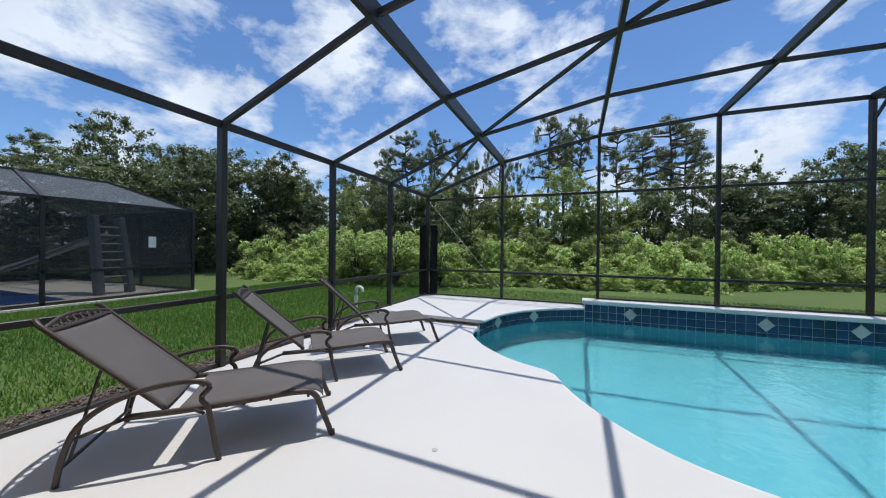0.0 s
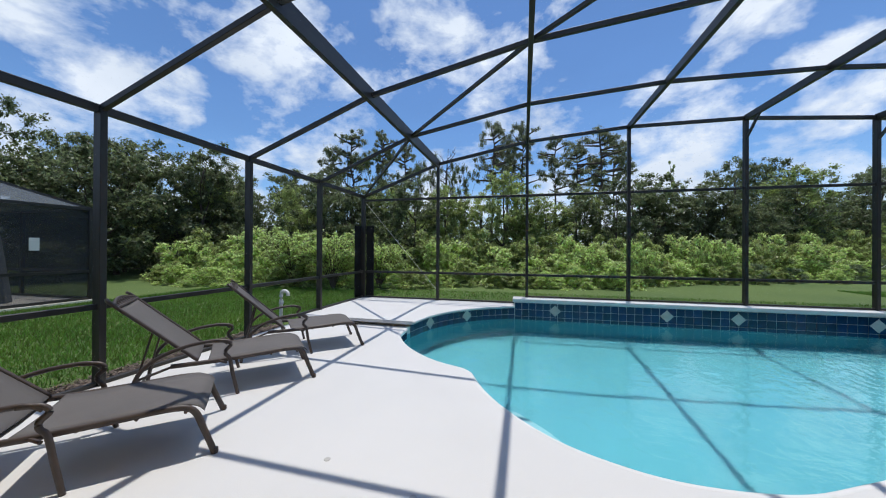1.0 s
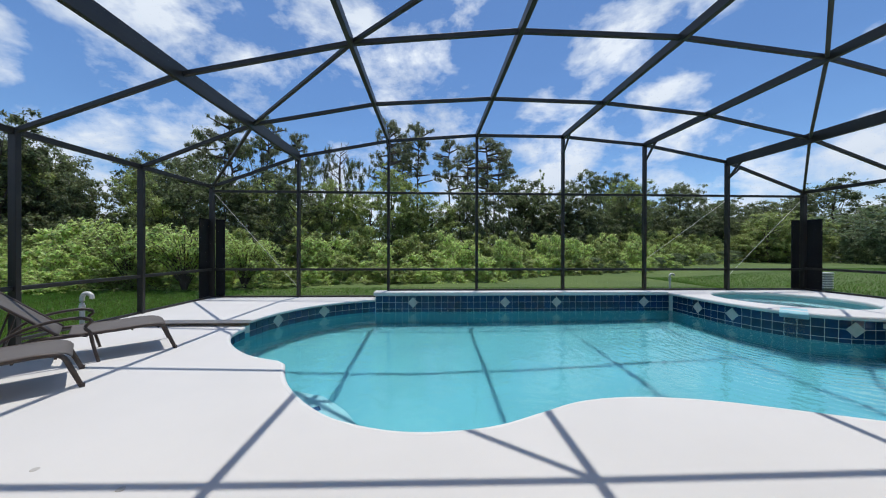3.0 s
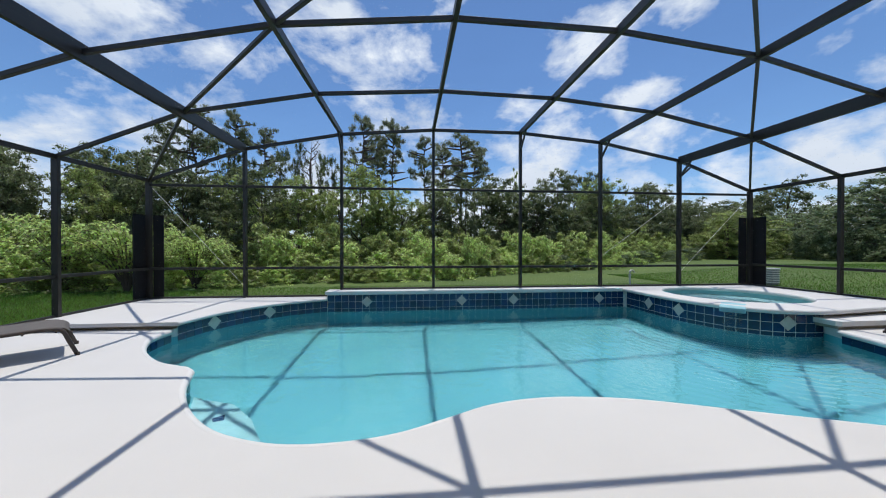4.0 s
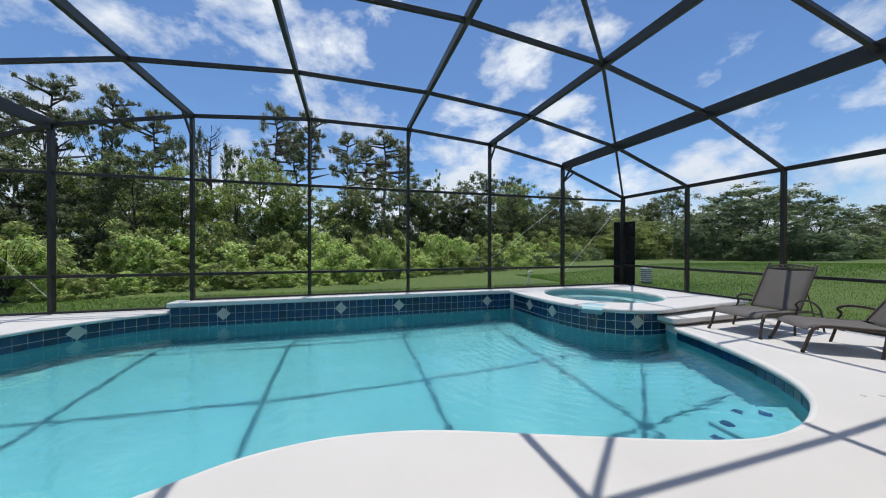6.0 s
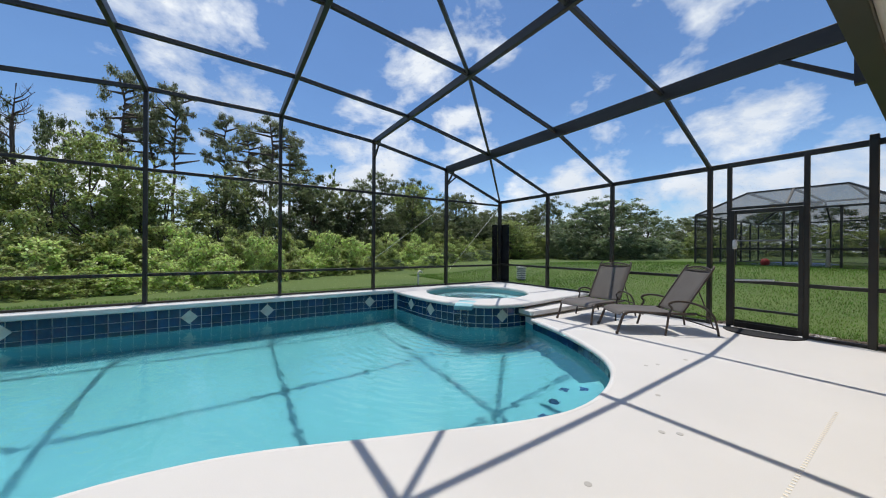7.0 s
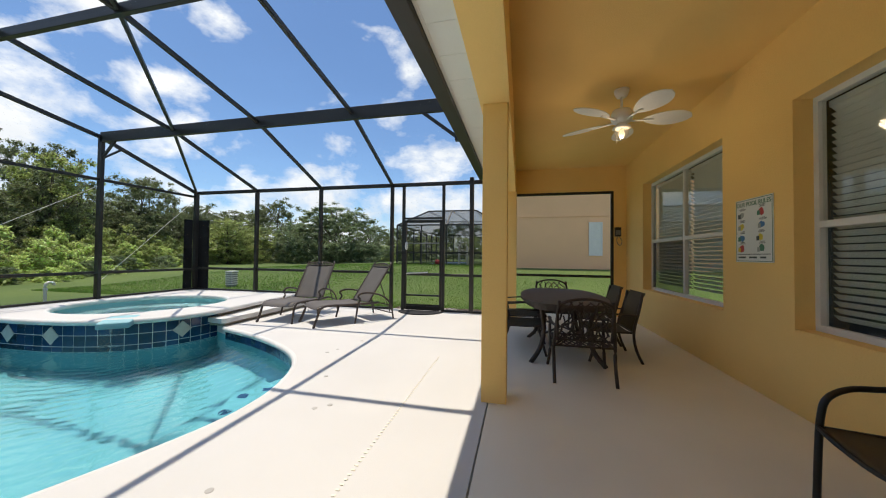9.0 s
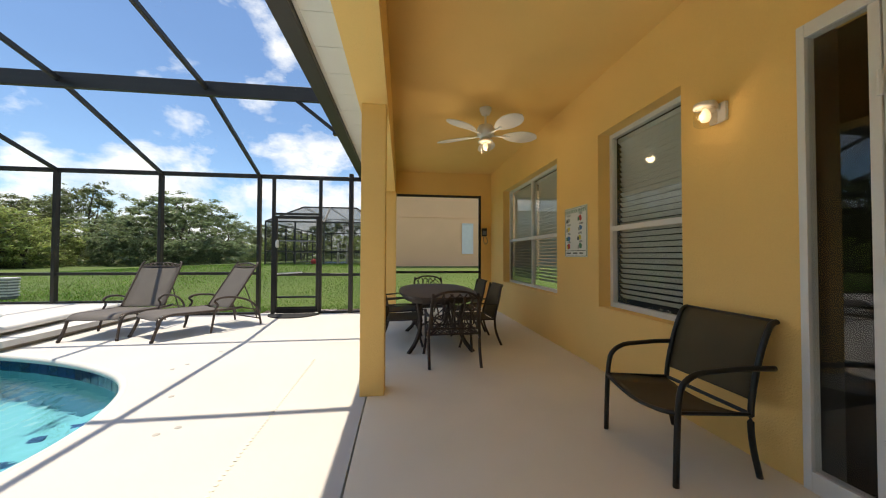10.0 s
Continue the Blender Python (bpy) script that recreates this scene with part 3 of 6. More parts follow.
part("spa_floor", bm, M_SPAPLASTER, spa, "pale plaster floor")
part("spa_seat", bm_slab([(SPA_C[0] + 1.2 * math.cos(a / 24 * math.pi), SPA_C[1] + 1.2 * math.sin(a / 24 * math.pi)) for a in range(48)],
                         [[(SPA_C[0] + 0.8 * math.cos(a / 24 * math.pi), SPA_C[1] + 0.8 * math.sin(a / 24 * math.pi)) for a in range(48)]], -0.69, -0.25), M_SPAPLASTER, spa, "pale plaster bench")
bm = bmesh.new()
bmesh.ops.create_circle(bm, cap_ends=True, radius=SPA_R * 1.02, segments=48, matrix=Matrix.Translation((*SPA_C, 0.13)))
me = bpy.data.meshes.new("spa_water")
for f in bm.faces:
    if f.normal.z < 0:
        f.normal_flip()
bm.to_mesh(me); bm.free(); me.materials.append(M_SPAWATER)
sw = new("spa_water", me); sw.parent = spa; sw.visible_shadow = False; sw["label"] = "clear rippled water"
off = [Vector((q.x - p.x, q.y - p.y, 0)).normalized() for p, q in zip(SPAWALL, SPAWALL[1:])]
off.append(off[-1])
part("grout_back", bm_ribbon([(p.x - d.y * 0.003, p.y + d.x * 0.003) for p, d in zip(SPAWALL, off)], -0.3, 0.178), M_GROUT, spa, "pale grout between the tiles")
# spillway lip and its falling water
part("spill_lip", bm_beam((5.66, 5.36, 0.225), (5.29, 5.03, 0.205), 0.34, 0.085, bevel=0.012), M_SPAPLASTER, spa, "wet pale blue spillway lip")
part("spill_water", bm_beam((5.285, 5.025, 0.20), (5.24, 4.985, -0.19), 0.24, 0.012, up=(0.7, 0.7, 0)), M_SPAWATER, spa, "thin sheet of falling water").visible_shadow = False
step = thing("terrace_step", "low white concrete step beside the spa", "step", kind="structure")
part("step_body", bm_slab([(6.46, 4.46), (8.93, 4.52), (8.93, 4.99), (6.46, 4.80)], [], 0.0, 0.055), M_RAW, step, "bare brown concrete riser")
part("step_top", bm_slab([(6.42, 4.74), (6.38, 4.44), (6.44, 4.40), (8.93, 4.46), (8.93, 4.99), (6.44, 4.80)], [], 0.055, 0.13), M_COPING, step, "white painted tread")

# ---------------------------------------------------------------- screen enclosure
cage = thing("screen_enclosure", "dark bronze aluminium pool enclosure with insect screens", "pool enclosure")


def bar(name, p, q, w, h, up=(0, 0, 1), label=""):
    return part(name, bm_beam(p, q, w, h, up=up, bevel=0.004), M_BRONZE, cage, label)


# back wall
for x, z in zip(XF, ZF):
    end = x in (XF[0], XF[-1])
    bar("post", (x, YB, 0.26 if x > -1.87 else 0.115), (x, YB, z), 0.06, 0.11 if end else 0.10, up=(0, 1, 0))
for x in (XL, XR):
    bar("corner_post", (x, YB, 0.1), (x, YB, ZE), 0.09, 0.09, up=(0, 1, 0))
xs, zs = [XL] + XF + [XR], [ZE] + ZF + [ZE]
for i in range(len(xs) - 1):
    bar("eave_beam", (xs[i], YB, zs[i]), (xs[i + 1], YB, zs[i + 1]), 0.05, 0.07)
    bar("middle_rail", (xs[i], YB, 2.61), (xs[i + 1], YB, 2.61), 0.045, 0.055)
    bar("chair_rail", (xs[i], YB, 0.775), (xs[i + 1], YB, 0.775), 0.045, 0.055)
    zb = 0.135 if i < 1 or xs[i] < -3 else 0.285
    bar("sill_rail", (xs[i], YB, zb), (xs[i + 1], YB, zb), 0.045, 0.04)
# knee braces from back posts to beams
for x, z in ((XF[1], ZF[1]), *zip(XF[3:], ZF[3:])):
    bar("knee_brace", (x, YB - 0.02, z - 0.42), (x, YB - 0.42, z - 0.03), 0.035, 0.05)
bar("knee_brace", (XF[-1], YB - 0.02, ZF[-1] - 0.42), (XF[-1] + 0.36, YB, ZF[-1] - 0.12), 0.035, 0.05, up=(0, 1, 0))
# roof frames and purlins
for x, z in zip(XF, ZF):
    end = x in (XF[0], XF[-1])
    bar("roof_beam", (x, YB, z), (x, 0.45, z), 0.06, 0.20 if end else 0.12)
for y in YP:
    for i in range(len(xs) - 1):
        bar("purlin", (xs[i], y[i], zs[i]), (xs[i + 1], y[i + 1], zs[i + 1]), 0.05, 0.06)
for x, z in zip(XF, ZF):
    bar("knee_brace", (x, 1.30, z - 0.05), (x, 0.72, z - 0.50), 0.035, 0.05)
# diagonal roof braces
for pts in ([(XL, YB, ZE), (XF[0], YP[0][1], ZF[0]), (XF[1], YP[1][2], ZF[1]), (XF[2], YP[2][3], ZF[2])], [(XR, YB, ZE), (XF[5], YP[0][6], ZF[5]), (XF[4], YP[1][5], ZF[4]), (XF[3], YP[2][4], ZF[3])]):
    for p, q in zip(pts, pts[1:]):
        bar("diagonal_brace", p, q, 0.045, 0.05)
# side walls
for y in (5.97, 4.18, 2.37, 0.60, -1.2):
    bar("post", (XL, y, 0.0), (XL, y, ZE), 0.06, 0.10, up=(1, 0, 0))
yl = [YB, 5.97, 4.18, 2.37, 0.60, -1.2]
for a, b in zip(yl, yl[1:]):
    bar("eave_beam", (XL, a, ZE), (XL, b, ZE), 0.05, 0.08)
    bar("chair_rail", (XL, a, 0.775), (XL, b, 0.775), 0.045, 0.055)
    zb = 0.135 if a > 5.5 else 0.02
    bar("sill_rail", (XL, a, zb), (XL, b, zb), 0.045, 0.04)
for y in (6.04, 4.29, 2.53):
    bar("post", (XR, y, 0.0), (XR, y, ZE), 0.06, 0.09, up=(1, 0, 0))
for y in (2.26, 1.37):
    bar("door_post", (XR, y, 0.0), (XR, y, ZE), 0.06, 0.055, up=(1, 0, 0))
bar("post", (XR, 0.77, 0.0), (XR, 0.77, ZE + 0.1), 0.08, 0.11, up=(1, 0, 0))
yr = [YB, 6.04, 4.29, 2.53]
for a, b in zip(yr, yr[1:]):
    bar("chair_rail", (XR, a, 0.80), (XR, b, 0.80), 0.045, 0.055)
    bar("sill_rail", (XR, a, 0.28 if b > 4 else 0.025), (XR, b, 0.28 if b > 4 else 0.025), 0.045, 0.04)
bar("eave_beam", (XR, YB, ZE), (XR, 0.45, ZE), 0.05, 0.08)
bar("chair_rail", (XR, 1.37, 0.77), (XR, 0.77, 0.77), 0.045, 0.055)
bar("sill_rail", (XR, 1.37, 0.025), (XR, 0.1, 0.025), 0.045, 0.04)
bar("chair_rail", (XR, 0.77, 0.77), (XR, 0.1, 0.77), 0.045, 0.055)
# bracing cables
for p, q in (((XF[0] + 0.02, YB + 0.03, 0.3), (XL + 0.05, YB + 0.03, 2.55)), ((XF[5], YB + 0.03, 0.55), (XR - 0.05, YB + 0.03, 2.5)), ((XF[4] + 0.02, YB + 0.03, 1.0), (XF[5], YB + 0.03, 2.5))):
    part("brace_cable", bm_tube([p, q], 0.004, 6), M_WHITE, cage, "thin steel brace cable")


def sheet(name, quad, material):
    bm = bmesh.new()
    bm.faces.new([bm.verts.new(p) for p in quad])
    return part(name, bm, material, cage, "fine dark insect mesh")


for i in range(len(xs) - 1):
    sheet("screen_panel", [(xs[i], YB, 0.1), (xs[i + 1], YB, 0.1), (xs[i + 1], YB, zs[i + 1]), (xs[i], YB, zs[i])], M_SCREEN)
    ry = [YB, 5.95, 4.1, 2.42, 0.5]
    for a, b in zip(ry, ry[1:]):
        sheet("roof_screen", [(xs[i], a, zs[i]), (xs[i + 1], a, zs[i + 1]), (xs[i + 1], b, zs[i + 1]), (xs[i], b, zs[i])], M_ROOFSCREEN)
for a, b in zip(yl, yl[1:]):
    sheet("screen_panel", [(XL, a, 0), (XL, b, 0), (XL, b, ZE), (XL, a, ZE)], M_SCREEN)
for a, b in ((YB, 6.04), (6.04, 4.29), (4.29, 2.53), (2.53, 2.26), (2.26, 1.37), (1.37, 0.77), (0.77, 0.1)):
    sheet("screen_panel", [(XR, a, 0), (XR, b, 0), (XR, b, ZE), (XR, a, ZE)], M_SCREEN)
# black privacy panels in the two corners
for x, s in ((XL, 1), (XR, -1)):
    z0, z1 = (0.10, 1.95) if s > 0 else (0.27, 2.02)
    part("privacy_panel", bm_box(min(x + s * 0.06, x + s * 0.27), YB + 0.03, z0, max(x + s * 0.06, x + s * 0.27), YB + 0.05, z1), M_BLACKMESH, cage, "black fabric corner panel")
    part("privacy_panel", bm_box(x - s * 0.05 - 0.01, YB - 0.36, z0, x - s * 0.05 + 0.01, YB - 0.02, z1), M_BLACKMESH, cage, "black fabric corner panel")

# ---------------------------------------------------------------- house
def wall_with_openings(name, x0, x1, z1, y0, y1, openings, material):
    """A wall along x with rectangular openings, cut in strips."""
    bm = bmesh.new()
    x = x0
    for a, b, lo, hi in sorted(openings):
        bm_box(x, y0, 0, a, y1, z1, bm=bm)
        if lo > 0:
            bm_box(a, y0, 0, b, y1, lo, bm=bm)
        bm_box(a, y0, hi, b, y1, z1, bm=bm)
        x = b
    bm_box(x, y0, 0, x1, y1, z1, bm=bm)
    return obj_from(name, bm, material)


OPEN = [(6.03, 8.33, 0.63, 2.45), (4.08, 5.11, 0.63, 2.42), (1.5, 3.36, 0.0, 2.34)]
w = wall_with_openings("wall_house", XL - 0.04, XE + 0.12, ZC, YH - 0.2, YH, OPEN, M_WALL)
tagged(w, "yellow stucco house wall under the patio roof", "wall", kind="structure")
tagged(obj_from("ceiling", bm_box(XL - 0.04, YH - 0.2, ZC, XE + 0.12, 0.12, ZC + 0.12), M_WALL), "yellow painted patio ceiling", "ceiling", kind="structure")
tagged(obj_from("beam", bm_box(XL - 0.04, -0.12, 2.43, XE + 0.12, 0.12, ZC, 0.0), M_WALL), "yellow stucco beam along the patio edge", "beam", kind="structure")
# end wall of the patio with its screened opening
bm = bmesh.new()
bm_box(XE, YH, 0, XE + 0.12, -2.04, ZC, bm=bm)
bm_box(XE, -2.04, 2.52, XE + 0.12, 0.0, ZC, bm=bm)
bm_box(XE, 0.0, 0, XE + 0.12, 0.12, ZC, bm=bm)
tagged(obj_from("wall_end", bm, M_WALL), "yellow stucco end wall with a wide screened opening", "wall", kind="structure")
tagged(obj_from("column", bm_box(4.705, -0.105, 0.0, 4.92, 0.095, 2.43, 0.006), M_WALL), "square yellow stucco column carrying the patio beam", "column", kind="structure")
tagged(obj_from("pilaster", bm_box(8.52, -0.14, 0.0, 8.76, 0.27, 2.43, 0.006), M_WALL), "square yellow stucco pilaster by the screen wall", "column", kind="structure")
pf = thing("patio_screen", "dark framed insect screen in the patio end wall", "screen")
for p, q in (((XE + 0.03, -2.04, 2.495), (XE + 0.03, 0.0, 2.495)), ((XE + 0.03, -2.0, 0.79), (XE + 0.03, -0.04, 0.79)), ((XE + 0.03, -2.0, 0.02), (XE + 0.03, -0.04, 0.02)),
             ((XE + 0.03, -2.015, 0), (XE + 0.03, -2.015, 2.47)), ((XE + 0.03, -0.025, 0), (XE + 0.03, -0.025, 2.47))):
    part("frame_bar", bm_beam(p, q, 0.05, 0.05, up=(1, 0, 0)), M_BRONZE, pf)
bm = bmesh.new()
bm.faces.new([bm.verts.new(p) for p in ((XE + 0.03, -2.015, 0), (XE + 0.03, -0.025, 0), (XE + 0.03, -0.025, 2.5), (XE + 0.03, -2.015, 2.5))])
part("screen_panel", bm, M_SCREEN, pf, "fine dark insect mesh")
# roof edge: soffit, fascia gutter, roof above
sof = thing("soffit", "white vinyl soffit boards under the roof edge", "soffit", kind="structure")
k = XL
while k < XE + 0.6:
    part("soffit_board", bm_box(k, 0.125, 2.86, k + 0.395, 0.47, 2.875), M_SOFFIT, sof)
    k += 0.40
part("soffit_trim", bm_box(XL, 0.47, 2.855, XE + 0.6, 0.497, 2.90), M_WHITE, sof, "white trim strip")
gut = thing("gutter", "dark bronze super gutter along the roof edge", "gutter", kind="structure")
part("trough", bm_box(XL, 0.50, 2.80, XE + 0.2, 0.645, 2.985, 0.008), M_BRONZE, gut)
for x, z in zip(XF, ZF):
    part("riser", bm_box(x - 0.045, 0.65, z - 0.56, x + 0.045, 0.74, z + 0.06, 0.004), M_BRONZE, gut, "bronze riser plate")
bm = bmesh.new()
v = [bm.verts.new(p) for p in ((XL - 0.4, 0.49, 2.95), (XE + 0.7, 0.49, 2.95), (XE + 0.7, -5.0, 4.9), (XL - 0.4, -5.0, 4.9), (XL - 0.4, 0.49, 2.91), (XE + 0.7, 0.49, 2.91), (XE + 0.7, -5.0, 4.85), (XL - 0.4, -5.0, 4.85))]
for f in ((0, 1, 2, 3), (7, 6, 5, 4), (0, 4, 5, 1), (1, 5, 6, 2), (2, 6, 7, 3), (3, 7, 4, 0)):
    bm.faces.new([v[i] for i in f])
tagged(obj_from("roof", bm, M_ROOFTILE), "grey shingle house roof", "roof", kind="structure")
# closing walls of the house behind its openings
# back wall, floor and ceiling carry the unlit room's shade as near-black colour
tagged(obj_from("wall_inner", bm_box(XL - 0.04, YH - 3.2, 0, XE + 0.12, YH - 3.0, ZC), M_ROOMSHADE), "interior back wall, room shade painted in as near-black", "wall", kind="structure")
tagged(obj_from("floor_inner", bm_box(XL - 0.04, YH - 3.0, -0.1, XE + 0.12, YH - 0.2, 0.0), M_ROOMSHADE), "interior floor, room shade painted in as near-black", "floor", kind="structure")
tagged(obj_from("ceiling_inner", bm_box(XL - 0.04, YH - 3.0, 2.7, XE + 0.12, YH - 0.2, 2.8), M_ROOMSHADE), "interior ceiling, room shade painted in as near-black", "ceiling", kind="structure")
tagged(obj_from("wall_side", bm_box(XL - 0.24, YH - 3.2, 0, XL - 0.04, 0.03, ZC), M_WALL), "yellow stucco side wall of the house", "wall", kind="structure")

# ---------------------------------------------------------------- plants
def leaf_mesh(name, centres, spread, count, size, material, seed, droop=0.0, shell=0.55):
    """Many small leaves gathered in clumps; centres are (x, y, z, radius)."""
    rng = np.random.default_rng(seed)
    C = np.array(centres, float)
    w = C[:, 3] ** 2
    pick = rng.choice(len(C), count, p=w / w.sum())
    d = rng.normal(0, 1, (count, 3))
    d /= np.linalg.norm(d, axis=1)[:, None]
    r = C[pick, 3] * (shell + (1 - shell) * rng.random(count)) * rng.uniform(0.75, 1.12, count)
    p = C[pick, :3] + d * r[:, None] * np.array([1, 1, spread])
    p[:, 2] -= droop * rng.random(count) * C[pick, 3]
    nrm = d * 0.45 + rng.normal(0, 0.5, (count, 3)) + np.array([0, 0, 0.8])
    nrm /= np.linalg.norm(nrm, axis=1)[:, None]
    a = np.cross(nrm, rng.normal(0, 1, (count, 3)))
    a /= np.linalg.norm(a, axis=1)[:, None] + 1e-9
    b = np.cross(nrm, a)
    s = (size * rng.uniform(0.6, 1.4, count))[:, None]
    v = np.stack([p - a * s, p + b * s * 0.5, p + a * s, p - b * s * 0.5], 1).reshape(-1, 3)
    me = bpy.data.meshes.new(name)
    me.vertices.add(len(v)); me.vertices.foreach_set("co", v.ravel().astype(np.float32))
    me.loops.add(len(v)); me.loops.foreach_set("vertex_index", np.arange(len(v), dtype=np.int32))
    me.polygons.add(count); me.polygons.foreach_set("loop_start", np.arange(0, len(v), 4, dtype=np.int32))
    me.update(); me.validate()
    me.materials.append(material)
    return me


def plant(name, label, category, group, trunk_bm, crown_me, at):
    e = thing(name, label, category, group, at=at)
    if trunk_bm is not None:
        part("trunk", trunk_bm, M_BARK, e, "rough brown bark", True)
    c = new("crown", crown_me)
    c.parent = e
    return e


def limbs(h, r, rng, centres, spread):
    """A tapered trunk with limbs out to the leaf clumps."""
    bm = bmesh.new()
    tr = [(rng.uniform(-0.02, 0.02) * h * (i > 0), rng.uniform(-0.02, 0.02) * h * (i > 0), h * i / 6) for i in range(7)]
    bm_tube(tr, r, 8, bm, radii=[r * (1.25 if i == 0 else 1 - 0.13 * i) for i in range(7)])
    for c in centres:
        k = min(int(max(c[2] * 0.7, 0.25 * h) / h * 6), 5)
        a = Vector(tr[k])
        q = Vector(c[:3])
        m = a.lerp(q, 0.5) + Vector((0, 0, -0.04 * h))
        bm_tube([a, m, q], r * 0.3, 5, bm, radii=[r * 0.42, r * 0.25, r * 0.08])
    return bm


def make_oak(seed, material, leaves=17000, low=0.04, label="broad-leaved tree with a dense dark green crown", size=0.0125):
    """Unit tree, one high and one wide: boughs of many flat leaf sprays with gaps between."""
    rng = random.Random(seed)
    boughs, cs = [], []
    for k in range(30):
        a, z = rng.uniform(0, 6.283), low + 0.02 + (0.90 - low) * (k + rng.random()) / 30
        w = 0.44 * (math.sin(math.pi * min(max((z + 0.2) / 1.18, 0), 1)) ** 0.6) * rng.uniform(0.3, 1.05)
        boughs.append((w * math.cos(a), w * math.sin(a), z, 0.1))
    boughs.append((rng.uniform(-0.06, 0.06), rng.uniform(-0.06, 0.06), 0.93, 0.08))
    for x, y, z, r in boughs:
        reach = rng.uniform(0.06, 0.12)
        for j in range(9):
            cs.append((x + rng.gauss(0, reach), y + rng.gauss(0, reach), z + rng.gauss(0, reach * 0.55), rng.uniform(0.03, 0.085)))
    cr = leaf_mesh("crown", cs, 0.62, leaves, size, material, seed, shell=0.1)
    return plant("tree", label, "tree", "woodland trees", limbs(0.85, 0.020, rng, boughs[::3], 0.4), cr, pose(0, 0, -300))


def make_pine(seed):
    """Unit pine: a long bare trunk, short ragged boughs of needle tufts near the top."""
    rng = random.Random(seed)
    bm = bmesh.new()
    bend = [(rng.uniform(-0.03, 0.03) * (i > 0), rng.uniform(-0.03, 0.03) * (i > 0), 0.97 * i / 8) for i in range(9)]
    bm_tube(bend, 0.02, 7, bm, radii=[0.030 - 0.0027 * i for i in range(9)])
    cs = []
    for k in range(22):
        z = 0.56 + 0.40 * (k + rng.random()) / 22
        a = rng.uniform(0, 6.283)
        q = (0.40 * math.sin(math.pi * min(1, (1.05 - z) / 0.60)) ** 0.8 + 0.05) * rng.uniform(0.25, 1.1)
        root = Vector(bend[min(int(z / 0.97 * 8), 7)])
        tip = Vector((q * math.cos(a), q * math.sin(a), z + 0.01))
        bm_tube([Vector((root.x, root.y, z - 0.02)), tip], 0.004, 4, bm, radii=[0.008, 0.003])
        if z < 0.68 and rng.random() < 0.4:
            continue
        for j in range(rng.randint(2, 5)):
            f = rng.uniform(0.6, 1.1)
            cs.append((tip.x * f + rng.gauss(0, 0.045), tip.y * f + rng.gauss(0, 0.045), tip.z + rng.gauss(0, 0.018), rng.uniform(0.04, 0.085)))
    for j in range(6):
        cs.append((rng.gauss(0, 0.06), rng.gauss(0, 0.06), rng.uniform(0.93, 0.99), rng.uniform(0.05, 0.09)))
    cr = leaf_mesh("crown", cs, 0.36, 12000, 0.0088, M_NEEDLE, seed, shell=0.0)
    return plant("pine_tree", "tall slender pine with a bare trunk and a tufted open crown", "tree", "woodland pines", bm, cr, pose(0, 0, -300))


def make_vine(seed):
    rng = random.Random(seed)
    cs = []
    for k in range(26):
        z = 0.08 + 0.88 * (k + rng.random()) / 26
        if 0.55 < z < 0.72 and rng.random() < 0.5:
            continue
        a, q = rng.uniform(0, 6.283), rng.uniform(0.03, 0.16 if z < 0.7 else 0.34)
        for j in range(4):
            cs.append((q * math.cos(a) + rng.gauss(0, 0.06), q * math.sin(a) + rng.gauss(0, 0.06), z + rng.gauss(0, 0.02), rng.uniform(0.03, 0.085)))
    cr = leaf_mesh("crown", cs, 0.7, 8000, 0.0125, M_LEAFDARK, seed, droop=0.3, shell=0.1)
    return plant("vine_tree", "narrow tree trunk overgrown with dark hanging vines", "tree", "woodland trees", limbs(1.0, 0.014, rng, cs[::3], 0.4), cr, pose(0, 0, -300))


def make_young(seed):
    rng = random.Random(seed)
    cs = []
    for k in range(26):
        z = 0.08 + 0.9 * k / 25
        a, q = rng.uniform(0, 6.283), 0.42 * (1.02 - z) ** 0.7 * rng.uniform(0.4, 1)
        cs.append((q * math.cos(a), q * math.sin(a), z, 0.09 * (1.15 - z)))
    cr = leaf_mesh("crown", cs, 0.9, 6500, 0.016, M_LEAF, seed)
    return plant("young_tree", "young cone-shaped tree with fresh green leaves", "tree", "woodland trees", limbs(0.95, 0.014, rng, cs[::4], 0.4), cr, pose(0, 0, -300))


def make_bush(seed, material, label, size=0.038, leaves=3600):
    rng = random.Random(seed)
    cs = []
    for k in range(46):
        a, z = rng.uniform(0, 6.283), rng.uniform(0.04, 0.95)
        q = 0.68 * math.sqrt(rng.random()) * (1.08 - 0.7 * z)
        cs.append((q * math.cos(a), q * math.sin(a), z, rng.uniform(0.07, 0.19)))
    e = thing("bush", label, "bush", "wild brush along the lawn", at=pose(0, 0, -300))
    c = new("foliage", leaf_mesh("foliage", cs, 0.75, leaves, size, material, seed, shell=0.15))
    c.parent = e
    return e


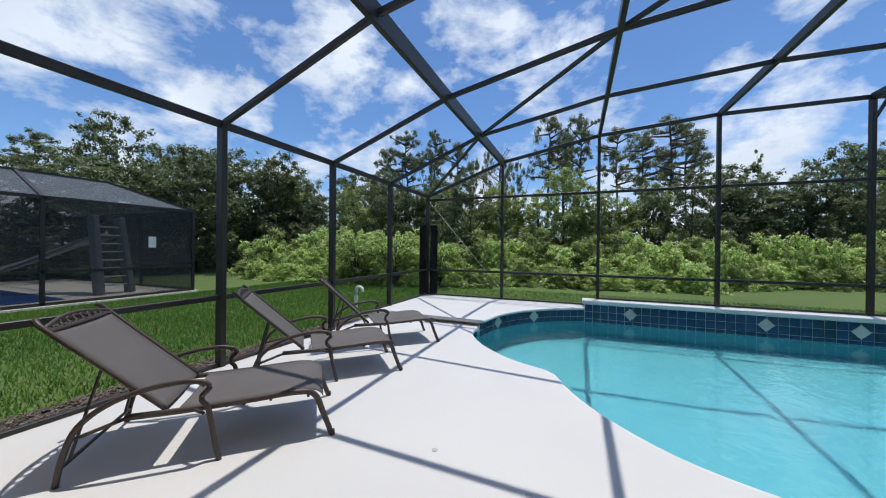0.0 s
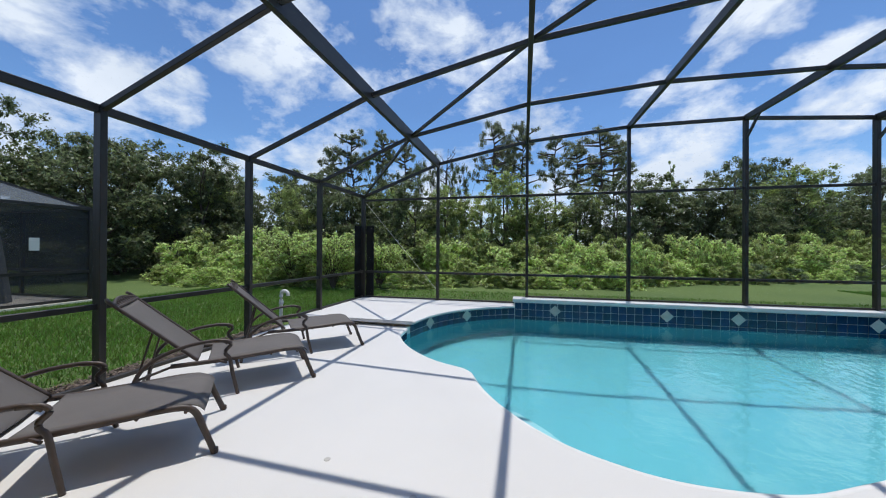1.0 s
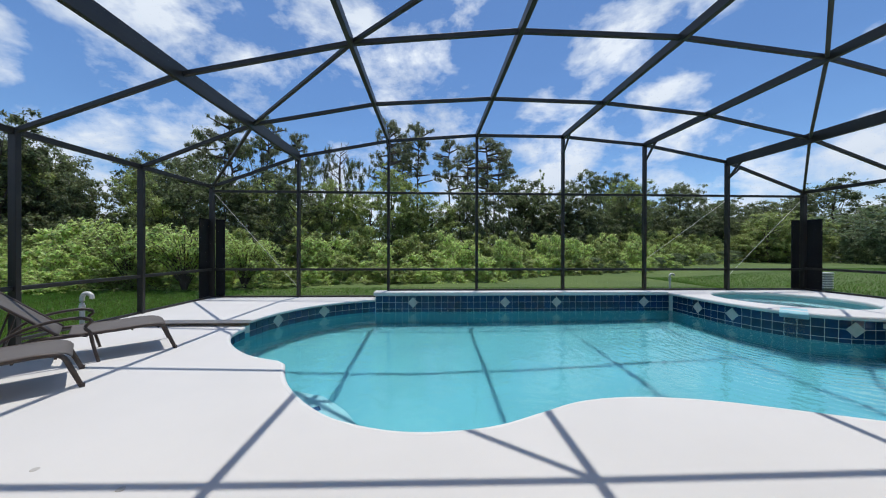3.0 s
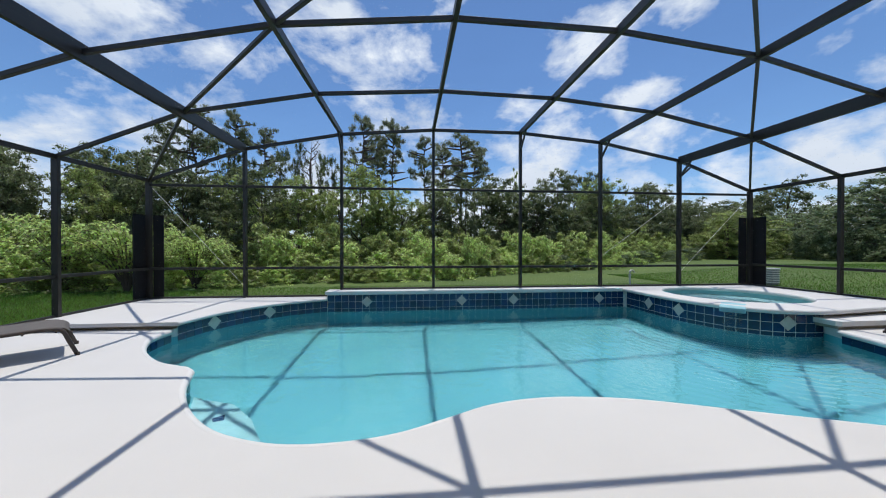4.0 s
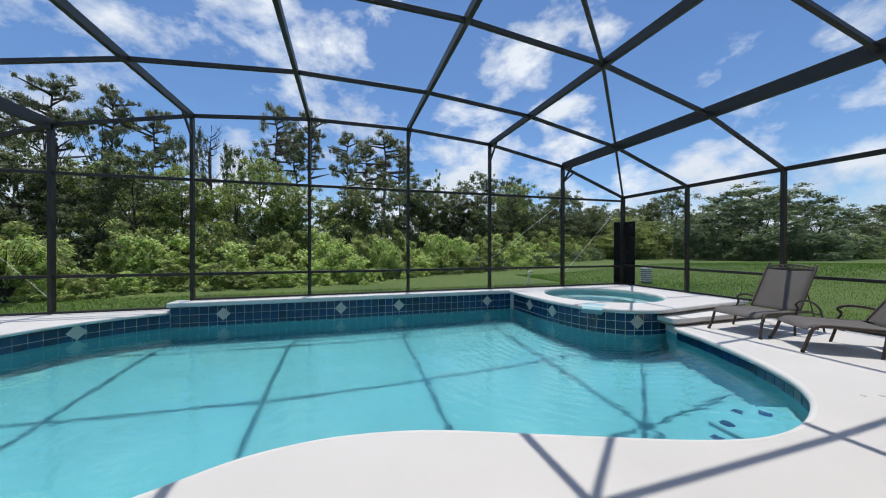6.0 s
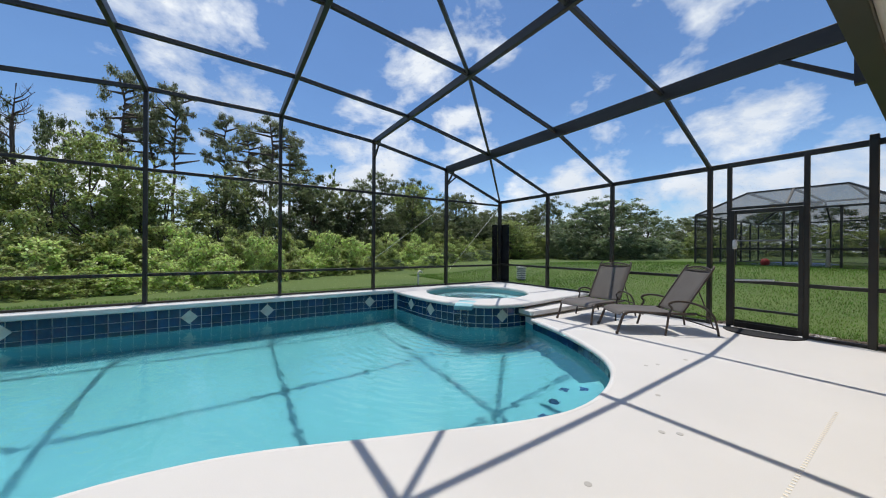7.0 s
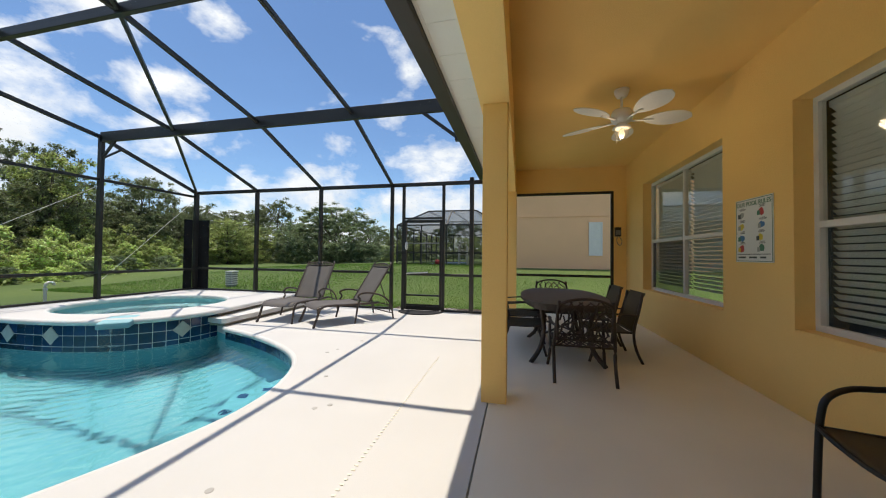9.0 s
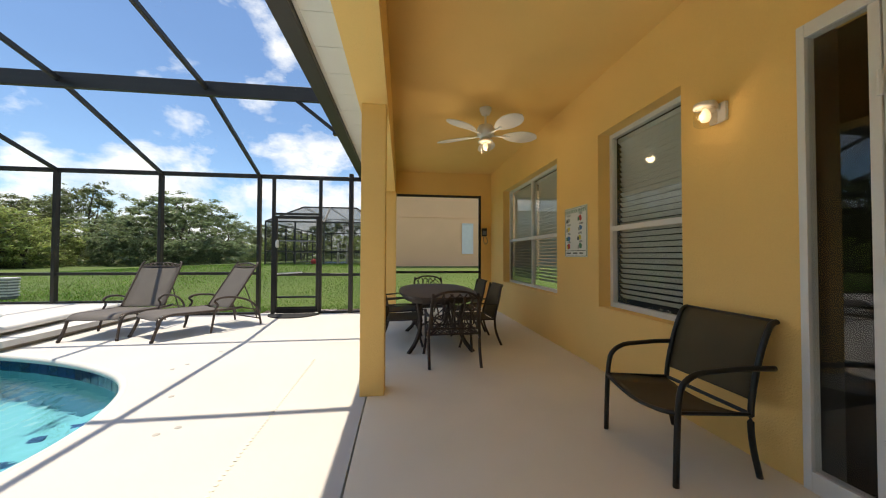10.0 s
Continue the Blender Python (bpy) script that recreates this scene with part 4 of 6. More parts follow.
def dead_tree(at):
    rng = random.Random(3)
    bm = bmesh.new()
    bm_tube([(0, 0, 0), (0.1, 0, 4), (-0.1, 0.1, 8), (0.1, 0, 10.5)], 0.12, 7, bm, radii=[0.17, 0.13, 0.09, 0.03])
    for k in range(26):
        z = rng.uniform(5.2, 10.2)
        a, L = rng.uniform(0, 6.283), rng.uniform(0.8, 2.4) * (1.2 - z / 14)
        p = Vector((0, 0.05, z))
        q = p + Vector((math.cos(a) * L, math.sin(a) * L, L * 0.8))
        bm_tube([p, p.lerp(q, 0.5) + Vector((0, 0, -0.1)), q], 0.03, 5, bm, radii=[0.045, 0.028, 0.008])
        for j in range(3):
            s = p.lerp(q, rng.uniform(0.4, 0.95))
            e = s + Vector((rng.uniform(-0.5, 0.5), rng.uniform(-0.5, 0.5), rng.uniform(0.2, 0.7)))
            bm_tube([s, e], 0.01, 4, bm, radii=[0.014, 0.005])
    e = thing("dead_tree", "bare grey dead tree standing among the pines", "tree", at=at)
    part("trunk", bm, M_BARK, e, "bare grey wood", True)


OAKS = [make_oak(11, M_LEAF), make_oak(14, M_LEAF), make_oak(12, M_LEAFDARK)]
DARKS = [make_oak(13, M_LEAFDARK), make_oak(15, M_LEAFDARK)]
GREYS = [make_oak(21, M_GREYLEAF, low=-0.02, label="wide rounded tree with grey-green leaves")]
PINES = [make_pine(31), make_pine(32), make_pine(33)]
VINES = [make_vine(41), make_vine(42)]
YOUNG = [make_young(51)]
KINDS = {"oak": OAKS, "dark": DARKS, "grey": GREYS, "pine": PINES, "vine": VINES, "young": YOUNG}
prng = random.Random(9)


def place(kind, x, y, h, w):
    src = prng.choice(KINDS[kind])
    m = pose(x, y, ground_z(x, y) - 0.1, 0, 0, prng.uniform(0, 360))
    c = copy_thing(src, m)
    c.scale = (w, w, h)
    return c


TREES = [('vine', -20.4, 32.6, 12.8, 7.0), ('vine', -17.2, 33.2, 12.6, 6.0), ('oak', -15.5, 30.5, 8.6, 6.5), ('oak', -25.5, 30.0, 9.2, 8.0), ('vine', -24.0, 28.5, 9.4, 6.0), ('pine', -23.0, 34.0, 12.6, 5.0), ('pine', -14.6, 35.0, 13.6, 4.8), ('pine', 6.6, 34.5, 12.4, 4.8), ('young', 8.8, 27.5, 8.2, 4.4),
         ('vine', -14.2, 31.5, 9.6, 4.2), ('vine', -7.6, 33.0, 10.4, 4.0), ('vine', -12.4, 33.0, 10.8, 4.4), ('pine', -3.4, 35.5, 13.0, 5.2), ('pine', 3.2, 33.5, 11.6, 5.0),
         ('oak', -22.4, 26.5, 7.8, 5.6), ('oak', -21.7, 29.4, 9.1, 6.8), ('pine', -20.2, 33.2, 14.8, 5.9), ('pine', -16.9, 33.7, 14.7, 4.6), ('vine', -10.9, 33.7, 12.0, 3.7), 
         ('vine', -9.3, 35.4, 11.4, 3.4), ('pine', -4.6, 32.6, 14.0, 5.8), ('pine', -1.9, 34.1, 14.5, 5.0), ('pine', 1.5, 36.6, 13.5, 4.9), ('pine', 4.8, 31.0, 12.0, 6.8), 
         ('young', -2.8, 25.2, 6.8, 3.7), ('oak', 6.4, 23.6, 6.4, 6.1), ('oak', 11.3, 24.8, 7.4, 4.8), ('oak', 15.4, 26.2, 6.7, 5.7), ('oak', 22.0, 29.1, 6.9, 6.5), 
         ('oak', -11.6, 26.7, 6.0, 4.9), ('oak', 0.8, 26.6, 3.5, 4.8), ('oak', 41.7, 35.9, 7.7, 7.8), ('oak', 37.9, 39.6, 6.2, 8.4), ('grey', 37.5, 22.6, 6.2, 9.5), 
         ('pine', -41.3, 11.9, 10.5, 4.8), ('oak', -35.6, 14.3, 11.7, 7.5), ('oak', -32.7, 16.5, 9.6, 6.4), ('grey', -22.7, 16.3, 7.0, 4.7), ('oak', -21.0, 18.1, 7.0, 4.9), 
         ('oak', -44.6, 15.0, 10.1, 8.1), ('oak', -48.7, 9.0, 10.8, 8.8), ('oak', 21.1, 41.0, 10.3, 6.2), ('oak', 23.3, 40.5, 10.7, 6.1), ('oak', 28.2, 37.2, 8.9, 6.3), 
         ('oak', 35.6, 40.8, 7.3, 8.5), ('oak', 43.5, 42.0, 7.6, 9.3), ('oak', 45.0, 35.4, 9.0, 9.3), ('grey', 34.4, 19.4, 6.6, 11.0), ('grey', 42.6, 19.5, 5.4, 7.5), 
         ('oak', 68.3, 23.7, 7.0, 14.2), ]
for kind, x, y, h, w in TREES:
    place("dark" if kind == "oak" and (x < -16 or x > 18 or x in (6.4, 11.3)) else kind, x, y, h, w)
# understorey closing the wood below the crowns
for k in range(46):
    x = -30 + k * 1.35 + prng.uniform(-0.5, 0.5)
    y = 17.0 + max(0, x) * 0.42 + max(0, -x - 6) * -0.12 + prng.uniform(-1.2, 1.6)
    place("dark" if x > 3 else "oak", x, y + 2.6, prng.uniform(3.8, 6.1), prng.uniform(3.5, 4.9))
for k in range(16):
    place("dark", -23 + prng.uniform(-3, 2), -4 + k * 1.7, (4.2 if k < 9 else 6.6) + prng.uniform(0, 1.4), prng.uniform(5, 7))
# far woods behind the lawns
for k in range(34):
    a = radians(-8 + k * 4.4)
    d = 78 + prng.uniform(-10, 14)
    place("dark", 8 + d * math.cos(a), 6 + d * math.sin(a), prng.uniform(7, 10.5), prng.uniform(9, 13))
for k in range(46):
    a = radians(-4 + k * 1.9)
    d = 40 + 9 * math.sin(k * 0.7) + (12 if k < 14 else 0)
    if 24 < 6 + d * math.sin(a) or d * math.cos(a) > 44:
        place("oak", 4 + d * math.cos(a), 4 + d * math.sin(a), prng.uniform(2.6, 4.6), prng.uniform(4, 6.5))
dead_tree(pose(-8.4, 29.0, -0.1))
BUSHES = [make_bush(61, M_LEAFBRIGHT, "bright green leafy brush at the wood's edge"), make_bush(62, M_LEAFBRIGHT, "bright green leafy brush at the wood's edge"), make_bush(63, M_LEAF, "green leafy shrub at the wood's edge")]
TUFT = make_bush(64, M_GREYLEAF, "feathery grey-green shrub by the lawn", 0.03, 3600)


def make_arching(seed):
    """A shrub of long canes that arch outward, feathered with narrow leaves."""
    rng = random.Random(seed)
    cs, bm = [], bmesh.new()
    for k in range(70):
        a, reach, top = rng.uniform(0, 6.283), rng.uniform(0.25, 1.0), rng.uniform(0.55, 1.0)
        cane = []
        for j in range(9):
            f = j / 8
            cane.append(Vector((math.cos(a) * reach * f ** 1.3, math.sin(a) * reach * f ** 1.3, top * math.sin(f * 2.15) * (1.0 if f < 0.8 else 0.97))))
        bm_tube(cane, 0.008, 4, bm, radii=[0.010 - 0.001 * j for j in range(9)])
        for p, q in zip(cane[2:], cane[3:]):
            for f in (0.0, 0.5):
                c = p.lerp(q, f)
                cs.append((c.x, c.y, c.z, rng.uniform(0.035, 0.06)))
    e = thing("bush", "large arching feathery green shrub by the lawn", "bush", "wild brush along the lawn", at=pose(0, 0, -300))
    part("canes", bm, M_BARK, e, "thin brown canes")
    c = new("foliage", leaf_mesh("foliage", cs, 0.8, 9000, 0.024, M_LEAFBRIGHT, seed, shell=0.0))
    c.parent = e
    return e


ARCH = make_arching(71)


def brush(x, y, h, w, src=None):
    c = copy_thing(src or prng.choice(BUSHES), pose(x, y, ground_z(x, y) - 0.12, 0, 0, prng.uniform(0, 360)))
    c.scale = (w, w, h)


EDGE = [(-17, 10.5), (-12, 10.2), (-6.7, 11.2), (-4.5, 12.4), (-1.1, 13.0), (0.9, 13.0), (5, 16.2), (10.3, 18.0), (16, 21.0), (24, 25.0), (36, 34)]
line = resample([(x, y, 0) for x, y in EDGE], 1.05)
for p in line:
    far = p.x > 4
    brush(p.x + prng.uniform(-0.3, 0.3), p.y + prng.uniform(-0.3, 0.4), prng.uniform(0.7, 1.1), prng.uniform(0.9, 1.3), TUFT if far and prng.random() < 0.6 else None)
    brush(p.x + prng.uniform(-0.4, 0.4), p.y + prng.uniform(1.1, 1.7), prng.uniform(1.1, 1.9), prng.uniform(1.1, 1.6))
    brush(p.x + prng.uniform(-0.4, 0.4), p.y + prng.uniform(2.4, 3.2), prng.uniform(1.7, 2.5), prng.uniform(1.3, 1.9), BUSHES[2] if prng.random() < 0.5 else None)
for x, y, h, w in ((-8.3, 10.6, 2.2, 2.0), (-10.3, 11.0, 2.3, 2.0), (-6.8, 11.2, 1.8, 1.5)):
    brush(x, y, h, w, ARCH)
for x, y, h, w in ((2.6, 14.6, 1.9, 0.9), (6.0, 17.2, 2.2, 1.1), (7.2, 17.6, 2.0, 0.9), (3.3, 15.0, 1.6, 1.0)):
    brush(x, y, h, w, BUSHES[0])
# low growth closing the far tree line
for k in range(44):
    t = k / 43
    x, y = 25 + 26 * t + prng.uniform(-0.8, 0.8), 26.5 + 6 * math.sin(3.0 * t) * (1 - t) - 10.5 * t * t + prng.uniform(-1, 1)
    brush(x, y, prng.uniform(1.5, 3.0), prng.uniform(1.6, 2.4), BUSHES[2])
for k in range(22):
    a = 6.283 * k / 22
    brush(36 + 5.2 * math.cos(a), 21 + 5.0 * math.sin(a), prng.uniform(1.6, 2.6), prng.uniform(1.7, 2.3), TUFT)
# the patterns themselves are not part of the place
for src in OAKS + DARKS + GREYS + PINES + VINES + YOUNG + BUSHES + [TUFT, ARCH]:
    for o in (*src.children_recursive, src):
        bpy.data.objects.remove(o)

# ---------------------------------------------------------------- more materials
M_SLING = mat("taupe_sling_mesh", (0.135, 0.122, 0.114), 0.75, vary=0.15, scale=4, bump=0.35, fine=240, bump_dist=0.002)
M_FRAME = mat("brown_powder_coat", (0.070, 0.052, 0.043), 0.45, vary=0.25, scale=9, bump=0.06, fine=70, spec=0.45)
M_CAST = mat("cast_dark_bronze", (0.055, 0.036, 0.028), 0.5, vary=0.35, scale=12, bump=0.15, fine=60, spec=0.45)
M_BLACK = mat("black_metal", (0.012, 0.012, 0.012), 0.4, vary=0.3, bump=0.04)
M_OLIVE = mat("olive_sling_mesh", (0.095, 0.075, 0.040), 0.8, vary=0.15, scale=4, bump=0.3, fine=240, bump_dist=0.002)
M_FANWHITE = mat("white_wicker", (0.80, 0.78, 0.74), 0.6, vary=0.08, scale=6, bump=0.5, fine=120, bump_dist=0.003)
M_BULB = glow("lit_bulb", (1.0, 0.68, 0.42), 0.8)
M_LAMPGLASS = glass_mat("lamp_glass", (0.95, 0.93, 0.88))
M_PAPER = mat("sign_board", (0.78, 0.80, 0.76), 0.4, vary=0.05, bump=0.03)
M_RUBBER = mat("black_rubber_mat", (0.02, 0.02, 0.021), 0.85, vary=0.5, scale=14, bump=0.7, fine=50)
M_PVC = mat("white_pvc", (0.74, 0.73, 0.70), 0.45, vary=0.1, scale=6, bump=0.05)
M_BLUE = mat("blue_cover", (0.015, 0.07, 0.30), 0.35, vary=0.2, scale=3, bump=0.2, fine=20)
M_GREYPL = mat("grey_plastic", (0.20, 0.21, 0.22), 0.5, vary=0.2, bump=0.05)
INKS = {n: mat("print_" + n, c, 0.45, vary=0.06, bump=0) for n, c in (("red", (0.55, 0.05, 0.04)), ("green", (0.06, 0.22, 0.12)), ("blue", (0.05, 0.20, 0.42)), ("yellow", (0.75, 0.60, 0.06)), ("dark", (0.06, 0.08, 0.07)), ("grey", (0.35, 0.38, 0.34)))}



def see_through(m, part_open):
    """Lets a share of the light pass straight through a woven mesh."""
    nd, ln = m.node_tree.nodes, m.node_tree.links
    mx, tr = nd.new("ShaderNodeMixShader"), nd.new("ShaderNodeBsdfTransparent")
    mx.inputs[0].default_value = part_open
    ln.new(nd["Principled BSDF"].outputs[0], mx.inputs[1]); ln.new(tr.outputs[0], mx.inputs[2])
    ln.new(mx.outputs[0], nd["Material Output"].inputs[0])


see_through(M_SLING, 0.10)
see_through(M_OLIVE, 0.12)


# ---------------------------------------------------------------- sun loungers
def sling(profile, half, thick=0.008, sag=0.012):
    """Stretched mesh cloth along a side profile of (x, z)."""
    bm = bmesh.new()
    n, m = len(profile), 7
    grid = [[[bm.verts.new((x, -half + 2 * half * k / (m - 1), z - sag * (1 - (2 * k / (m - 1) - 1) ** 2) - s * thick)) for k in range(m)] for x, z in profile] for s in (0, 1)]
    for i in range(n - 1):
        for k in range(m - 1):
            bm.faces.new((grid[0][i][k], grid[0][i + 1][k], grid[0][i + 1][k + 1], grid[0][i][k + 1]))
            bm.faces.new((grid[1][i][k + 1], grid[1][i + 1][k + 1], grid[1][i + 1][k], grid[1][i][k]))
    for i in range(n - 1):
        for k in (0, m - 1):
            bm.faces.new((grid[0][i][k], grid[1][i][k], grid[1][i + 1][k], grid[0][i + 1][k]))
    for i in (0, n - 1):
        for k in range(m - 1):
            bm.faces.new((grid[0][i][k], grid[0][i][k + 1], grid[1][i][k + 1], grid[1][i][k]))
    return bm


def make_lounger(tx, tz):
    S = lambda f: (0.47 + (tx - 0.47) * f, 0.335 + (tz - 0.335) * f)
    e = thing("sun_lounger", "brown metal sun lounger with a taupe mesh sling, backrest raised", "sun lounger", "sun loungers by the pool")
    H = 0.305
    seat = [(0.545, 0.330), (0.66, 0.326), (0.9, 0.335), (1.15, 0.345), (1.28, 0.345), (1.36, 0.325), (1.40, 0.285)]
    part("seat", sling(smooth_pairs(seat), H), M_SLING, e, "taupe mesh seat sling", True)
    back = [S(0), S(0.33), S(0.66), S(0.93)]
    part("backrest", sling(smooth_pairs(back), H - 0.012), M_SLING, e, "taupe mesh back sling", True)
    for s in (-1, 1):
        y = s * (H + 0.012)
        part("side_rail", bm_tube(smooth_line([(0.28, y, 0.315), (0.6, y, 0.312), (0.95, y, 0.322), (1.22, y, 0.332), (1.34, y, 0.30), (1.40, y, 0.16), (1.46, y + s * 0.02, 0.0)], 5), 0.0165, 8, flat=1.25), M_FRAME, e, smooth=True)
        part("back_rail", bm_tube(smooth_line([(S(v)[0], s * (H - (0.03 if v > 1.03 else 0)), S(v)[1]) for v in (0, 0.33, 0.66, 0.98, 1.05)], 5), 0.015, 8), M_FRAME, e, smooth=True)
        ya = s * 0.375
        part("armrest", bm_tube(smooth_line([(0.70, ya, 0.475), (0.66, ya, 0.503), (0.58, ya, 0.512), (0.40, ya, 0.490), (0.22, ya, 0.425), (0.09, ya, 0.315), (0.03, ya, 0.16), (0.0, ya, 0.0)], 6), 0.0145, 8, flat=1.15), M_FRAME, e, smooth=True)
        part("arm_leg", bm_tube(smooth_line([(0.60, ya, 0.508), (0.69, ya, 0.498), (0.722, ya, 0.46), (0.685, ya, 0.415), (0.685, ya, 0.375), (0.715, ya, 0.33), (0.74, ya, 0.18), (0.78, ya + s * 0.02, 0.0)], 6), 0.0145, 8, flat=1.15), M_FRAME, e, smooth=True)
        part("brace", bm_tube([(0.69, ya, 0.30), (0.62, y, 0.312)], 0.011, 6), M_FRAME, e)
        part("brace", bm_tube([(0.06, ya, 0.25), (0.30, y, 0.315)], 0.011, 6), M_FRAME, e)
        part("back_prop", bm_tube([(S(0.55)[0], s * 0.26, S(0.55)[1] - 0.01), (0.02, s * 0.30, 0.10)], 0.009, 6), M_FRAME, e)
        part("foot_cap", bm_lathe([(0.019, 0.0), (0.021, 0.012), (0.019, 0.035)], 10, (1.46, y + s * 0.02, 0)), M_CAST, e)
    for x, z in ((0.45, 0.30), (0.80, 0.298), (1.06, 0.30), (1.30, 0.29)):
        part("cross_bar", bm_tube([(x, -H, z), (x, 0, z - 0.012), (x, H, z)], 0.011, 6), M_FRAME, e)
    part("cross_bar", bm_tube([(0.02, -0.37, 0.10), (0.02, 0.37, 0.10)], 0.011, 6), M_FRAME, e)
    # cast scroll crest on the backrest
    c0 = Vector((S(0.93)[0], 0, S(0.93)[1]))
    d = Vector((tx - 0.47, 0, tz - 0.335)).normalized()
    crest = part("crest", bm_tube([c0 + Vector((0, -H, 0)), c0 + Vector((0, H, 0))], 0.012, 6), M_FRAME, e, "cast metal scroll crest")
    top = [c0 + d * (0.025 + 0.055 * math.sin(math.pi * k / 12)) + Vector((0, -H + 2 * H * k / 12, 0)) for k in range(13)]
    part("crest_bar", bm_tube(top, 0.012, 6), M_FRAME, crest, smooth=True)
    for k in range(9):
        y = -H * 0.84 + 2 * H * 0.84 * k / 8
        r = 0.014 + 0.014 * math.sin(math.pi * (k + 1) / 10)
        c = c0 + Vector((0, y, 0)) + d * (r + 0.010)
        ring = [c + d * r * math.sin(a) + Vector((0, 1.15 * r * math.cos(a), 0)) for a in [2 * math.pi * j / 10 for j in range(10)]]
        part("scroll", bm_tube(ring, 0.0075, 5, closed=True), M_FRAME, crest)
    return e


def smooth_pairs(pr):
    return [(v.x, v.y) for v in smooth_line([(x, z, 0) for x, z in pr], 4)]


first = make_lounger(-0.11, 0.895)
first.matrix_world = pose(-4.945, 1.03, 0, 0, 0, 43)
for x, y, a in ((-5.08, 2.28, 45), (-5.165, 3.52, 43)):
    copy_thing(first, pose(x, y, 0, 0, 0, a))
second = make_lounger(0.03, 1.00)
second.matrix_world = pose(8.07, 2.40, 0, 0, 0, 144)
copy_thing(second, pose(8.33, 3.92, 0, 0, 0, 182))


# ---------------------------------------------------------------- patio furniture
def make_table():
    e = thing("dining_table", "dark bronze cast metal dining table on curved legs", "table", at=pose(6.45, -0.72, 0))
    rim = [(0.90 * math.cos(k * math.pi / 20) * (1.0 if k % 20 else 1.02), 0.50 * (abs(math.sin(k * math.pi / 20)) ** 0.55) * (1 if k < 20 else -1)) for k in range(40)]
    bm = bm_slab(rim, [], 0.665, 0.695)
    part("tabletop", bm, M_CAST, e)
    part("apron", bm_slab([(x * 0.9, y * 0.9) for x, y in rim], [[(x * 0.86, y * 0.85) for x, y in rim]], 0.61, 0.665), M_CAST, e)
    for sx in (-1, 1):
        for sy in (-1, 1):
            part("leg", bm_tube(smooth_line([(sx * 0.60, sy * 0.28, 0.65), (sx * 0.52, sy * 0.26, 0.50), (sx * 0.46, sy * 0.24, 0.32), (sx * 0.50, sy * 0.29, 0.13), (sx * 0.60, sy * 0.39, 0.0)], 5), 0.026, 8), M_CAST, e, smooth=True)
    part("stretcher", bm_tube([(-0.46, -0.24, 0.30), (0.46, 0.24, 0.30)], 0.013, 6), M_CAST, e)
    part("stretcher", bm_tube([(-0.46, 0.24, 0.30), (0.46, -0.24, 0.30)], 0.013, 6), M_CAST, e)
    return e


def chair_frame(e, mt, sling_mat=None):
    """Legs, arms and seat frame; the chair faces +x."""
    for s in (-1, 1):
        y = s * 0.27
        part("front_leg", bm_tube(smooth_line([(0.22, y, 0.62), (0.26, y, 0.55), (0.24, y, 0.42), (0.22, y, 0.22), (0.27, y + s * 0.02, 0)], 5), 0.016, 8), mt, e, smooth=True)
        part("back_leg", bm_tube(smooth_line([(-0.30, y * 0.86, 0.92), (-0.26, y * 0.92, 0.70), (-0.20, y, 0.42), (-0.22, y, 0.2), (-0.29, y, 0)], 5), 0.016, 8), mt, e, smooth=True)
        part("armrest", bm_tube(smooth_line([(0.22, y, 0.62), (0.15, y * 1.06, 0.645), (0.0, y * 1.08, 0.65), (-0.15, y * 1.03, 0.635), (-0.245, y * 0.94, 0.63)], 5), 0.017, 8, flat=0.7), mt, e, smooth=True)
        part("seat_rail", bm_tube([(0.235, y * 0.95, 0.415), (0.0, y * 0.95, 0.40), (-0.21, y * 0.95, 0.40)], 0.013, 6), mt, e)
    part("seat_rail", bm_tube([(0.235, -0.256, 0.415), (0.235, 0.256, 0.415)], 0.013, 6), mt, e)
    part("seat_rail", bm_tube([(-0.21, -0.256, 0.40), (-0.21, 0.256, 0.40)], 0.013, 6), mt, e)


def make_cast_chair():
    e = thing("cast_chair", "dark bronze cast metal armchair with an open lattice back", "chair", "chairs round the table")
    chair_frame(e, M_CAST)
    # lattice back: an arched rim and woven bars
    P = lambda u, v: Vector((-0.205 - 0.10 * v, u, 0.42 + 0.50 * v))
    rim = smooth_line([P(-0.24, 0.08), P(-0.245, 0.5), P(-0.235, 0.85), P(-0.15, 1.0), P(0, 1.05), P(0.15, 1.0), P(0.235, 0.85), P(0.245, 0.5), P(0.24, 0.08)], 4)
    part("back_rim", bm_tube(rim, 0.016, 8), M_CAST, e, smooth=True)
    part("back_rim", bm_tube([P(-0.24, 0.10), P(0.24, 0.10)], 0.012, 6), M_CAST, e)
    for k in range(-3, 4):
        for s in (-1, 1):
            line = []
            for j in range(9):
                v = 0.12 + 0.86 * j / 8
                u = k * 0.085 + s * (v - 0.5) * 0.26 + 0.02 * math.sin(j * 1.9 + k)
                lim = 0.235 if v < 0.8 else 0.235 - (v - 0.8) * 0.5
                if abs(u) <= lim:
                    line.append(P(u, v))
            if len(line) > 1:
                part("lattice_bar", bm_tube(line, 0.0085, 6), M_CAST, e)
    # lattice seat
    for k in range(-4, 5):
        for s in (-1, 1):
            a, b = Vector((0.23, k * 0.06 + s * 0.10, 0.412)), Vector((-0.20, k * 0.06 - s * 0.10, 0.402))
            a.y, b.y = max(min(a.y, 0.25), -0.25), max(min(b.y, 0.25), -0.25)
            part("seat_bar", bm_tube([a, b], 0.008, 5), M_CAST, e)
    return e


